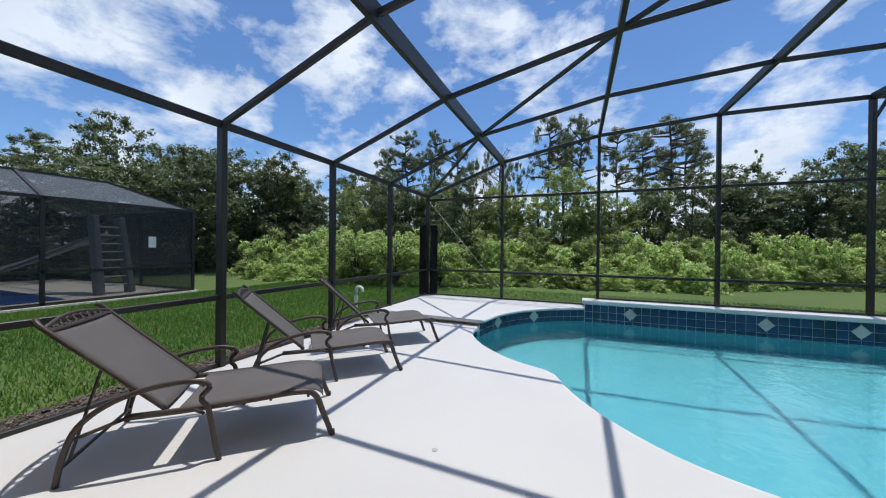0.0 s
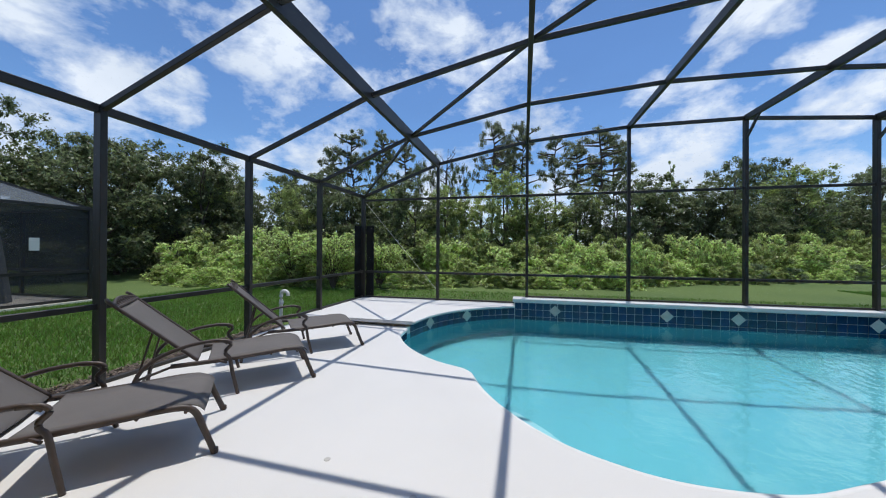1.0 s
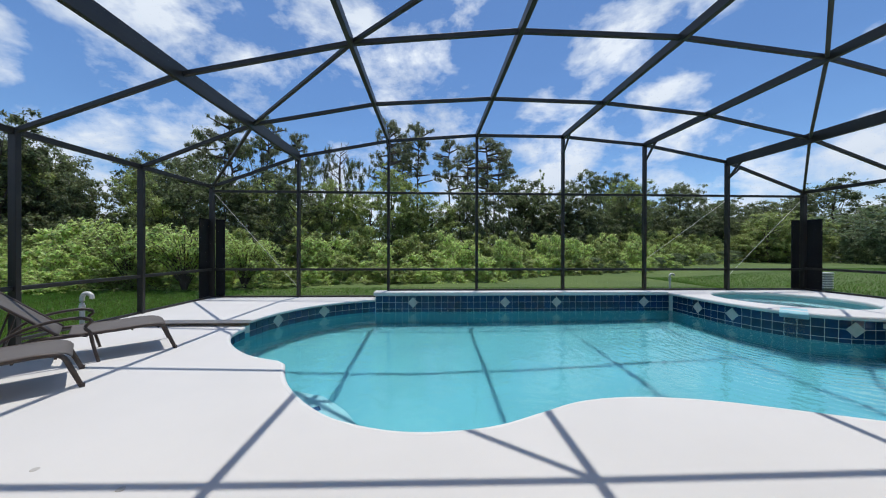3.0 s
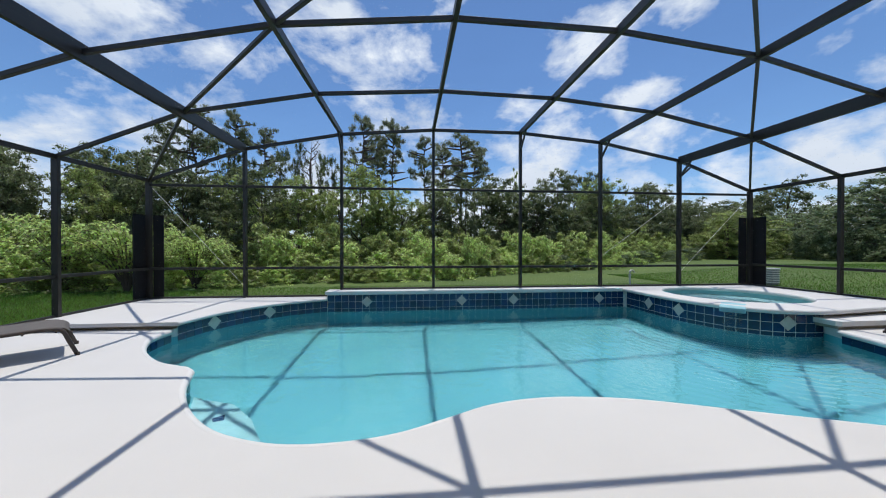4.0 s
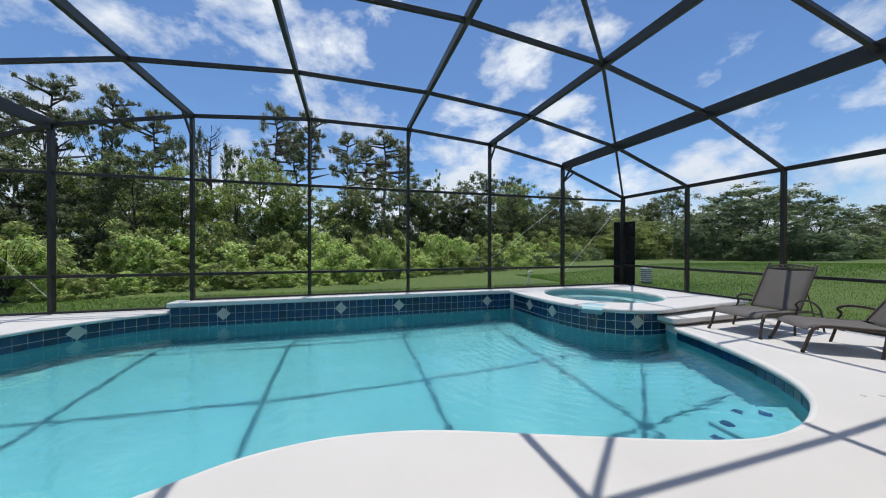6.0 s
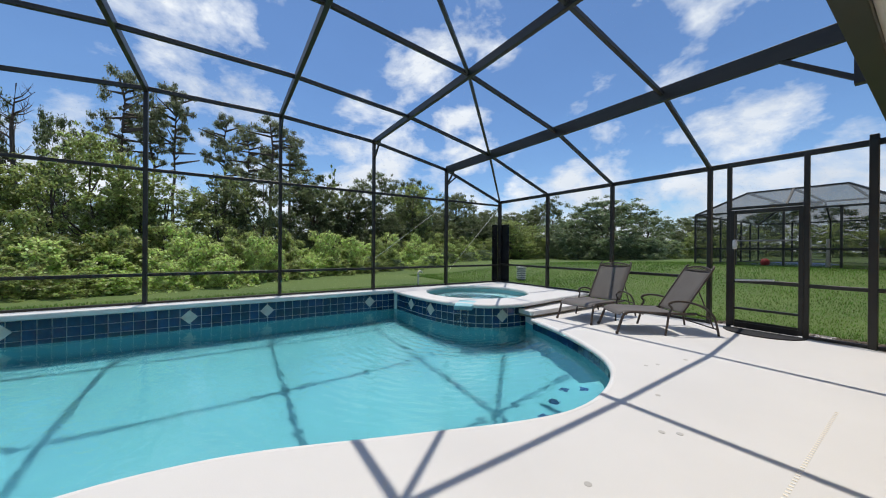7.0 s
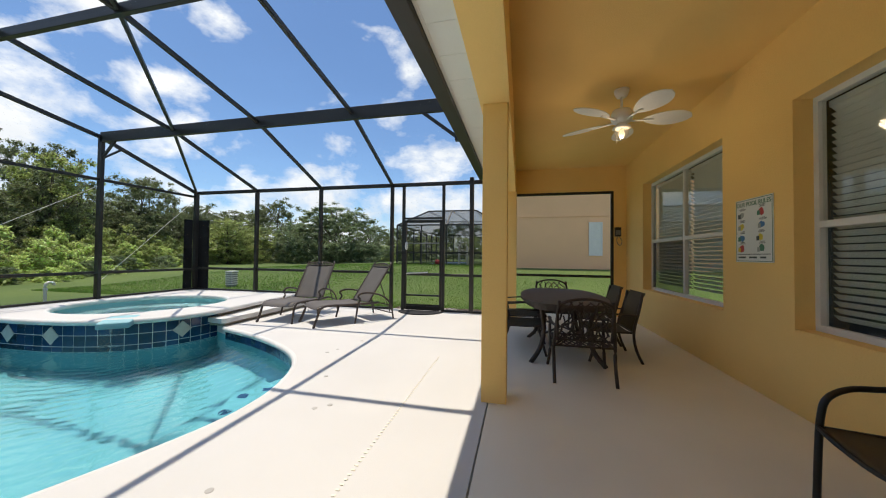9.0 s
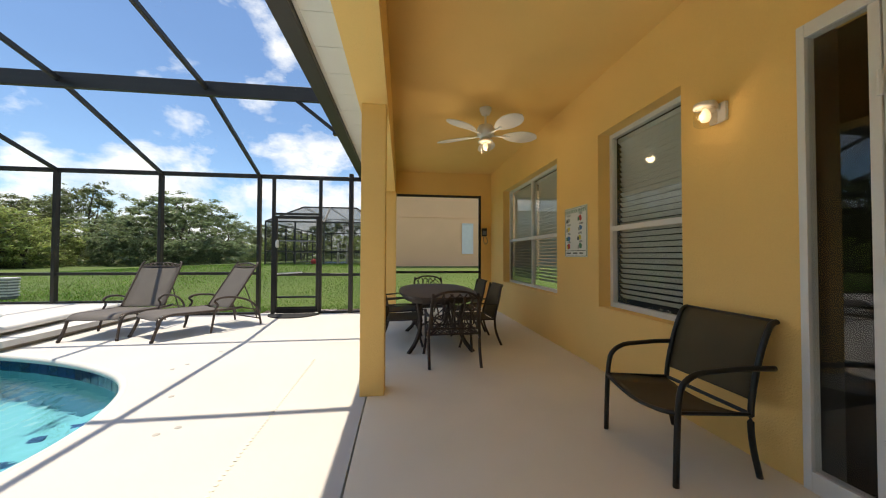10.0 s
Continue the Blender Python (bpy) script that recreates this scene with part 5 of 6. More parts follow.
def make_sling_chair():
    e = thing("sling_chair", "dark metal armchair with a brown mesh sling", "chair", "chairs round the table")
    chair_frame(e, M_CAST)
    part("seat", sling(smooth_pairs([(0.25, 0.405), (0.20, 0.425), (0.0, 0.41), (-0.19, 0.405)]), 0.245, sag=0.02), M_OLIVE, e, "brown mesh seat", True)
    part("backrest", sling(smooth_pairs([(-0.195, 0.43), (-0.235, 0.60), (-0.275, 0.80), (-0.33, 0.93)]), 0.235, sag=0.0), M_OLIVE, e, "brown mesh back", True)
    return e


make_table()
cc = make_cast_chair()
cc.matrix_world = pose(5.57, -0.80, 0, 0, 0, 0)
cc.scale.z = 0.84
copy_thing(cc, pose(7.55, -0.72, 0, 0, 0, 180)).scale.z = 0.84
sc = make_sling_chair()
sc.matrix_world = pose(6.36, -1.24, 0, 0, 0, 92)
sc.scale.z = 0.84
for x, y, a in ((7.10, -1.22, 92), (6.42, -0.26, -92), (7.10, -0.24, -88)):
    copy_thing(sc, pose(x, y, 0, 0, 0, a)).scale.z = 0.84


def make_armchair(at):
    e = thing("patio_armchair", "black metal patio armchair with olive brown mesh sling by the wall", "chair", at=at)
    for s in (-1, 1):
        y = s * 0.285
        part("front_leg_arm", bm_tube(smooth_line([(0.245, y, 0.0), (0.235, y, 0.30), (0.225, y, 0.45), (0.20, y, 0.545), (0.12, y, 0.60), (0.0, y, 0.612), (-0.15, y, 0.618), (-0.34, y, 0.612)], 6), 0.0135, 8, flat=1.2), M_BLACK, e, "black arched arm and leg", True)
        part("back_leg", bm_tube(smooth_line([(-0.25, y * 0.97, 0.0), (-0.205, y * 0.97, 0.22), (-0.205, y * 0.97, 0.42), (-0.255, y * 0.97, 0.66), (-0.32, y * 0.97, 0.84), (-0.37, y * 0.97, 0.875)], 6), 0.0135, 8, flat=1.2), M_BLACK, e, "", True)
        part("rivet", bm_lathe([(0.006, -0.02), (0.009, 0.0), (0.006, 0.02)], 8, (-0.275, y * 0.97, 0.72)), M_WHITE, e, "bare metal rivet")
    part("seat", sling(smooth_pairs([(0.245, 0.385), (0.20, 0.40), (0.05, 0.385), (-0.10, 0.365), (-0.19, 0.36)]), 0.275, sag=0.045), M_OLIVE, e, "olive brown mesh seat", True)
    part("backrest", sling(smooth_pairs([(-0.215, 0.44), (-0.25, 0.62), (-0.30, 0.80), (-0.36, 0.875)]), 0.27, sag=-0.002), M_OLIVE, e, "olive brown mesh back", True)
    fr = [(0.24, -0.28 + 0.56 * k / 10, 0.395 - 0.055 * math.sin(math.pi * k / 10)) for k in range(11)]
    part("seat_bar", bm_tube(fr, 0.012, 8), M_BLACK, e, "", True)
    part("seat_bar", bm_tube([(-0.20, -0.275, 0.36), (-0.20, 0.275, 0.36)], 0.012, 8), M_BLACK, e)
    part("back_bar", bm_tube([(-0.365, -0.275, 0.875), (-0.365, 0.275, 0.875)], 0.011, 8), M_BLACK, e)
    for s in (-1, 1):
        part("seat_rail", bm_tube([(0.24, s * 0.28, 0.395), (-0.20, s * 0.277, 0.36)], 0.011, 6), M_BLACK, e)
    return e


make_armchair(pose(3.72, -1.86, 0, 0, 0, 90)).scale = (1.0, 1.0, 0.93)


# ---------------------------------------------------------------- ceiling fan and wall lamp
def make_fan(x, y, zc):
    e = thing("ceiling_fan", "white ceiling fan with five leaf-shaped wicker blades and a lit lamp", "ceiling fan", at=pose(x, y, zc))
    part("canopy", bm_lathe([(0.02, -0.075), (0.05, -0.07), (0.07, -0.03), (0.072, -0.001)], 20), M_FANWHITE, e, "", True)
    part("rod", bm_tube([(0, 0, -0.07), (0, 0, -0.20)], 0.013, 10), M_WHITE, e)
    part("motor", bm_lathe([(0.03, -0.18), (0.085, -0.20), (0.105, -0.24), (0.105, -0.285), (0.085, -0.315), (0.05, -0.33)], 24), M_WHITE, e, "white motor housing", True)
    part("switch_cup", bm_lathe([(0.05, -0.33), (0.055, -0.35), (0.085, -0.362), (0.09, -0.375), (0.05, -0.38)], 20), M_WHITE, e, "", True)
    part("lamp_shade", bm_lathe([(0.078, -0.378), (0.072, -0.40), (0.060, -0.445), (0.040, -0.475)], 20), M_LAMPGLASS, e, "clear ribbed glass shade", True).visible_shadow = False
    part("bulb", bm_lathe([(0.012, -0.385), (0.026, -0.41), (0.030, -0.435), (0.020, -0.458), (0.006, -0.464)], 14), M_BULB, e, "glowing bulb", True)
    part("pull_chain", bm_tube([(0.06, 0.03, -0.37), (0.062, 0.032, -0.50)], 0.002, 5), M_WHITE, e)
    for k in range(5):
        thing_blade(e, radians(k * 72 + 56))
    lamp = new("fan_light", bpy.data.lights.new("fan_light", "POINT"))
    lamp.data.energy, lamp.data.color, lamp.data.shadow_soft_size = 2.6, (1.0, 0.80, 0.56), 0.05
    lamp.location = (x, y, zc - 0.55)
    return e


def thing_blade(e, a):
    bm = bmesh.new()
    n = 16
    ca, sa = math.cos(a), math.sin(a)
    up, lo = [], []
    pts = []
    for k in range(n + 1):
        t = k / n
        pts.append((0.20 + 0.46 * t, 0.122 * math.sin(math.pi * t) ** 0.55 * (0.75 + 0.35 * t)))
    loop = pts + [(r, -w) for r, w in reversed(pts[1:-1])]
    for r, w in loop:
        tilt = -0.2 * w
        q = Vector((r * ca - w * sa, r * sa + w * ca, -0.300 + tilt))
        up.append(bm.verts.new(q + Vector((0, 0, 0.006)))); lo.append(bm.verts.new(q))
    bm.faces.new(up); bm.faces.new(lo[::-1])
    m = len(loop)
    for i in range(m):
        bm.faces.new((up[i], lo[i], lo[(i + 1) % m], up[(i + 1) % m]))
    ob = part("blade", bm, M_FANWHITE, e, "white wicker leaf blade")
    part("blade_arm", bm_beam((0.08 * ca, 0.08 * sa, -0.305), (0.30 * ca, 0.30 * sa, -0.306), 0.03, 0.008), M_WHITE, ob)
    return ob


make_fan(5.95, -1.285, ZC).scale = (1.04, 1.04, 1.14)


def make_wall_lamp(x, z):
    e = thing("wall_lamp", "small lit white wall lamp on the yellow stucco", "lamp", at=pose(x, YH, z))
    part("back_plate", bm_box(-0.055, 0.0, -0.06, 0.055, 0.025, 0.06, 0.006), M_WHITE, e)
    part("arm", bm_beam((0, 0.02, 0.03), (0, 0.11, 0.03), 0.05, 0.04, bevel=0.005), M_WHITE, e)
    part("cap", bm_lathe([(0.015, 0.065), (0.06, 0.055), (0.065, 0.03), (0.055, 0.02)], 18, (0, 0.11, 0)), M_WHITE, e, "", True)
    part("jar", bm_lathe([(0.055, 0.02), (0.062, -0.02), (0.060, -0.075), (0.045, -0.09)], 18, (0, 0.11, 0)), M_LAMPGLASS, e, "clear glass jar", True).visible_shadow = False
    part("bulb", bm_lathe([(0.012, 0.02), (0.028, -0.01), (0.032, -0.035), (0.02, -0.06), (0.005, -0.065)], 14, (0, 0.11, 0)), M_BULB, e, "glowing bulb", True)
    lamp = new("wall_light", bpy.data.lights.new("wall_light", "POINT"))
    lamp.data.energy, lamp.data.color, lamp.data.shadow_soft_size = 0.35, (1.0, 0.74, 0.48), 0.03
    lamp.location = (x, YH + 0.20, z - 0.04)


make_wall_lamp(3.78, 2.08)


# ---------------------------------------------------------------- windows, sliding door, sign
def make_window(name, x0, x1, z0, z1, units, label):
    e = thing(name, label, "window", kind="structure")
    yf = YH - 0.13
    fw = 0.045
    part("sill", bm_box(x0, YH - 0.18, z0, x1, YH - 0.004, z0 + 0.012), M_WALL, e, "yellow stucco sill")
    for a, b, c, d in ((x0, x1, z0 + 0.012, z0 + fw + 0.012), (x0, x1, z1 - fw, z1)):
        part("window_frame", bm_box(a, yf - 0.05, c, b, yf, d), M_WHITE, e)
    edges = [x0 + (x1 - x0) * k / units for k in range(units + 1)]
    for k, xx in enumerate(edges):
        a = xx if k == 0 else xx - (fw if k == units else fw / 2)
        part("window_frame", bm_box(a, yf - 0.05, z0 + 0.012 + fw, a + fw, yf + 0.001, z1 - fw), M_WHITE, e)
    zm = z0 + (z1 - z0) * 0.455
    for k in range(units):
        a, b = edges[k] + fw * 0.75, edges[k + 1] - fw * 0.75
        part("meeting_rail", bm_box(a, yf - 0.045, zm - 0.025, b, yf + 0.004, zm + 0.025), M_WHITE, e)
        for c, d, yy in ((z0 + fw, zm - 0.02, yf - 0.035), (zm + 0.02, z1 - fw, yf - 0.02)):
            g = part("pane", bm_box(a - 0.01, yy - 0.004, c, b + 0.01, yy, d), M_GLASS, e)
            g.visible_shadow = False
        if units == 2 and k == 1:
            q = bmesh.new()
            q.faces.new([q.verts.new(p) for p in ((a, yf - 0.012, z0 + fw), (b, yf - 0.012, z0 + fw), (b, yf - 0.012, zm - 0.02), (a, yf - 0.012, zm - 0.02))])
            part("half_screen", q, M_NBSCREEN, e, "dark insect half screen")
        bl = part("blind_head", bm_box(a, yf - 0.13, z1 - 0.09, b, yf - 0.075, z1 - 0.045), M_BLIND, e, "white blind rail")
        n = int((z1 - z0 - 0.16) / 0.052)
        for j in range(n):
            z = z1 - 0.11 - j * 0.052
            m = bm_box(a, -0.026, -0.0014, b, 0.026, 0.0014)
            bmesh.ops.transform(m, matrix=Matrix.Translation((0, yf - 0.105, z)) @ Matrix.Rotation(radians(48), 4, "X"), verts=m.verts[:])
            part("slat", m, M_BLIND, bl)
    return e


make_window("window_1", 6.03, 8.33, 0.63, 2.45, 2, "double sash window with white frame and closed white blinds")
make_window("window_2", 4.08, 5.11, 0.63, 2.42, 1, "tall sash window with white frame and white blinds")

door = thing("door_1", "white framed sliding glass door to the house", "door", kind="structure")
for a, b, c, d in ((3.325, 3.36, 0.0, 2.34), (1.5, 3.325, 2.27, 2.34), (1.5, 3.325, 0.0, 0.10), (1.5, 1.57, 0.10, 2.27)):
    part("door_frame", bm_box(a, YH - 0.05, c, b, YH + 0.012, d, 0.004), M_WHITE, door)
# added strip over the yellow reveal, its shade painted as near-black
part("jamb_liner", bm_box(3.328, YH - 0.20, 0.0, 3.36, YH - 0.052, 2.34), M_ROOMSHADE, door, "inner jamb covered near-black as painted shade")
side = part("side_light", bm_box(3.10, YH - 0.012, 0.10, 3.327, YH - 0.006, 2.27), M_GLASS, door, "narrow side pane")
side.visible_shadow = False
part("mullion", bm_box(3.062, YH - 0.04, 0.10, 3.10, YH + 0.004, 2.27, 0.003), M_WHITE, door)
for a, b in ((2.33, 3.057), (1.58, 2.32)):
    leaf = part("sash", bm_slab([(a, 0.105), (b, 0.105), (b, 2.265), (a, 2.265)], [[(a + 0.10, 0.30), (b - 0.10, 0.30), (b - 0.10, 2.15), (a + 0.10, 2.15)]], 0, 0.042), M_WHITE, door, "white door leaf")
    leaf.matrix_world = Matrix.Translation((0, YH - 0.003, 0)) @ Matrix.Rotation(radians(90), 4, "X")
    g = part("pane", bm_box(a + 0.09, 0.29, 0.018, b - 0.09, 2.16, 0.024), M_GLASS, leaf)
    g.visible_shadow = False
for z in (0.28, 1.05, 1.85):
    part("hinge", bm_tube([(3.060, YH + 0.012, z), (3.060, YH + 0.012, z + 0.11)], 0.011, 8), M_WHITE, door, "white door hinge")
part("door_handle", bm_beam((2.40, YH + 0.03, 0.98), (2.40, YH + 0.03, 1.12), 0.03, 0.03, up=(0, 1, 0), bevel=0.006), M_WHITE, door, "white lever handle")


def text_mesh(words, size, depth=0.001):
    c = bpy.data.curves.new("lettering", "FONT")
    c.body, c.size, c.align_x, c.align_y, c.extrude = words, size, "CENTER", "CENTER", depth
    t = new("lettering", c)
    dg = bpy.context.evaluated_depsgraph_get()
    me = bpy.data.meshes.new_from_object(t.evaluated_get(dg))
    bpy.data.objects.remove(t)
    return me


def make_sign():
    x0, x1, z0, z1 = 5.31, 5.80, 1.15, 1.735
    y = YH + 0.008
    e = thing("pool_rules_sign", "white pool rules sign board with small coloured pictures", "sign")
    part("board", bm_box(x0, YH + 0.001, z0, x1, y, z1, 0.002), M_PAPER, e)
    f = y + 0.0015
    for a, b, c, d in ((x0 + 0.008, x1 - 0.008, z0 + 0.008, z0 + 0.013), (x0 + 0.008, x1 - 0.008, z1 - 0.013, z1 - 0.008)):
        part("border_line", bm_box(a, y, c, b, f, d), INKS["green"], e)
    for a in (x0 + 0.008, x1 - 0.013):
        part("border_line", bm_box(a, y, z0 + 0.013, a + 0.005, f, z1 - 0.013), INKS["green"], e)
    me = text_mesh("OUR POOL RULES", 0.056)
    me.materials.append(INKS["green"])
    t = new("lettering", me)
    t.parent = e
    t.matrix_world = Matrix.Translation(((x0 + x1) / 2, y + 0.002, z1 - 0.05)) @ pose(0, 0, 0, 90, 0, 180)
    part("rule_line", bm_box(x0 + 0.03, y, z0 + 0.07, x1 - 0.03, f, z0 + 0.076), INKS["dark"], e)
    for cx, w in ((0.12, 0.07), (0.25, 0.10), (0.40, 0.10)):
        part("text_bar", bm_box(x0 + cx - w / 2, y, z0 + 0.036, x0 + cx + w / 2, f, z0 + 0.052), INKS["dark"], e)
    pics = [(0.40, 0.44, "grey", "dark"), (0.14, 0.45, "red", "green"), (0.40, 0.33, "yellow", "grey"), (0.13, 0.335, "blue", "grey"),
            (0.40, 0.225, "blue", "green"), (0.15, 0.225, "yellow", "dark"), (0.40, 0.125, "red", "yellow"), (0.14, 0.125, "green", "grey")]
    rng = random.Random(8)
    for cx, cz, a, b in pics:
        px, pz = x0 + cx, z0 + cz
        n = 11
        bm = bmesh.new()
        vs = [bm.verts.new((px + 0.042 * math.cos(6.283 * k / n) * rng.uniform(0.6, 1.1), f, pz + 0.036 * math.sin(6.283 * k / n) * rng.uniform(0.6, 1.1))) for k in range(n)]
        bm.faces.new(vs)
        r = bmesh.ops.extrude_face_region(bm, geom=bm.faces[:])
        bmesh.ops.translate(bm, vec=(0, -0.001, 0), verts=[v for v in r["geom"] if isinstance(v, bmesh.types.BMVert)])
        part("picture", bm, INKS[a], e)
        part("picture", bm_box(px + 0.015, f, pz - 0.03, px + 0.05, f + 0.001, pz + 0.01), INKS[b], e)
        for j in range(3):
            w = rng.uniform(0.05, 0.09)
            part("text_bar", bm_box(px - w / 2 - 0.01, y, pz + 0.043 + j * 0.008, px + w / 2 - 0.01, f, pz + 0.047 + j * 0.008), INKS["dark"], e)


make_sign()

# outlet box with a looped cord on the end wall
ob = thing("outlet_box", "small dark weatherproof outlet box with a looped cord", "outlet")
part("box", bm_box(XE - 0.07, -2.16, 1.60, XE, -2.05, 1.78, 0.006), M_BRONZE, ob)
part("cover", bm_box(XE - 0.10, -2.14, 1.63, XE - 0.07, -2.06, 1.72, 0.004), M_GREYPL, ob)
part("cord", bm_tube(smooth_line([(XE - 0.05, -2.10, 1.62), (XE - 0.06, -2.08, 1.50), (XE - 0.05, -2.14, 1.42), (XE - 0.04, -2.18, 1.50), (XE - 0.04, -2.13, 1.60)], 5), 0.007, 6), M_GREYPL, ob, "", True)


# ---------------------------------------------------------------- screen door and mat
sd = thing("screen_door", "dark bronze aluminium screen door, closed, with pull handle", "door")
XD = XR - 0.01
for p, q in (((XD, 2.21, 0.03), (XD, 2.21, 1.94)), ((XD, 1.42, 0.03), (XD, 1.42, 1.94))):
    part("stile", bm_beam(p, q, 0.05, 0.06, up=(1, 0, 0), bevel=0.003), M_BRONZE, sd)
for z, h in ((1.91, 0.06), (0.06, 0.09), (0.78, 0.06), (0.33, 0.035)):
    part("rail", bm_beam((XD, 2.185, z), (XD, 1.445, z), 0.045, h, bevel=0.003), M_BRONZE, sd)
part("push_bar", bm_tube([(XD - 0.03, 2.16, 1.44), (XD - 0.03, 1.46, 1.44)], 0.010, 8), M_GREYPL, sd, "grey push bar")
part("kick_panel", bm_box(XD - 0.004, 1.45, 0.10, XD + 0.004, 2.18, 0.14), M_BRONZE, sd)
part("handle", bm_lathe([(0.015, 0.0), (0.03, 0.02), (0.034, 0.08), (0.028, 0.14), (0.012, 0.16)], 14, (XD - 0.05, 2.17, 1.30)), M_PVC, sd, "pale round latch cover", True)
part("door_closer", bm_tube([(XD - 0.03, 2.17, 0.79), (XD - 0.03, 1.70, 0.82)], 0.013, 8), M_PVC, sd, "white door closer")
part("door_header", bm_beam((XD, 2.235, 1.975), (XD, 1.395, 1.975), 0.05, 0.04), M_BRONZE, sd)

mt = [(XR - 0.07 - 0.46 * math.sin(math.pi * k / 16), 1.82 - 0.48 * math.cos(math.pi * k / 16)) for k in range(17)]
tagged(obj_from("door_mat", bm_slab(mt, [], 0.0, 0.018), M_RUBBER), "half-round black rubber door mat on the deck", "mat")
tagged(obj_from("door_pad", bm_box(XR + 0.125, 1.15, -0.10, XR + 0.62, 2.45, -0.02, 0.01), M_DECK), "white concrete pad outside the screen door", "pavement", kind="structure")

# drain caps and a slot drain in the deck
for x, y in ((-2.89, 1.90), (-2.25, 1.72), (4.28, 1.32), (4.36, 1.24), (3.37, 1.29), (5.6, 2.05), (5.75, 2.0), (4.9, 1.62), (6.2, 1.9)):
    tagged(obj_from("deck_cap", bm_lathe([(0.021, 0.0), (0.021, 0.002), (0.017, 0.0032)], 14, (x, y, 0)), M_CAP), "small round off-white cap in the deck", "deck cap", "deck caps")
sl = thing("slot_drain", "narrow row of pale drain slots set in the deck", "drain", kind="structure")
for k in range(80):
    t = k / 80
    x = 2.6 + 3.2 * t
    part("slot", bm_box(x, 0.652 + 0.045 * t, -0.002, x + 0.012, 0.672 + 0.045 * t, 0.004), M_PATIO, sl)


# ---------------------------------------------------------------- pipes and box on the lawn
def cane(x, y, h, label):
    z = ground_z(x, y)
    e = thing("vent_pipe", label, "pipe")
    part("pipe", bm_tube(smooth_line([(x, y, z - 0.05), (x, y, z + h * 0.5), (x, y, z + h * 0.86), (x + 0.03, y, z + h * 0.98), (x + 0.09, y, z + h), (x + 0.14, y, z + h * 0.95), (x + 0.15, y, z + h * 0.86)], 5), 0.032, 10), M_PVC, e, "", True)
    part("collar", bm_lathe([(0.04, 0.0), (0.042, 0.03), (0.04, 0.06)], 12, (x, y, z + h * 0.6)), M_PVC, e)


cane(7.6, 10.9, 0.50, "white plastic candy-cane vent pipe standing in the lawn")
cane(-6.15, 5.40, 0.62, "white plastic candy-cane vent pipe beside the deck")
ub = thing("utility_pedestal", "small grey-white louvred utility pedestal on the lawn", "utility box")
gz = ground_z(11.9, 9.9)
part("body", bm_box(11.78, 9.78, gz - 0.05, 12.02, 10.02, gz + 0.50, 0.02), M_GREYPL, ub)
for k in range(6):
    part("louvre", bm_box(11.76, 9.76, gz + 0.06 + k * 0.075, 12.04, 10.04, gz + 0.10 + k * 0.075, 0.008), M_PVC, ub)
part("lid", bm_box(11.75, 9.75, gz + 0.50, 12.05, 10.05, gz + 0.55, 0.015), M_PVC, ub)


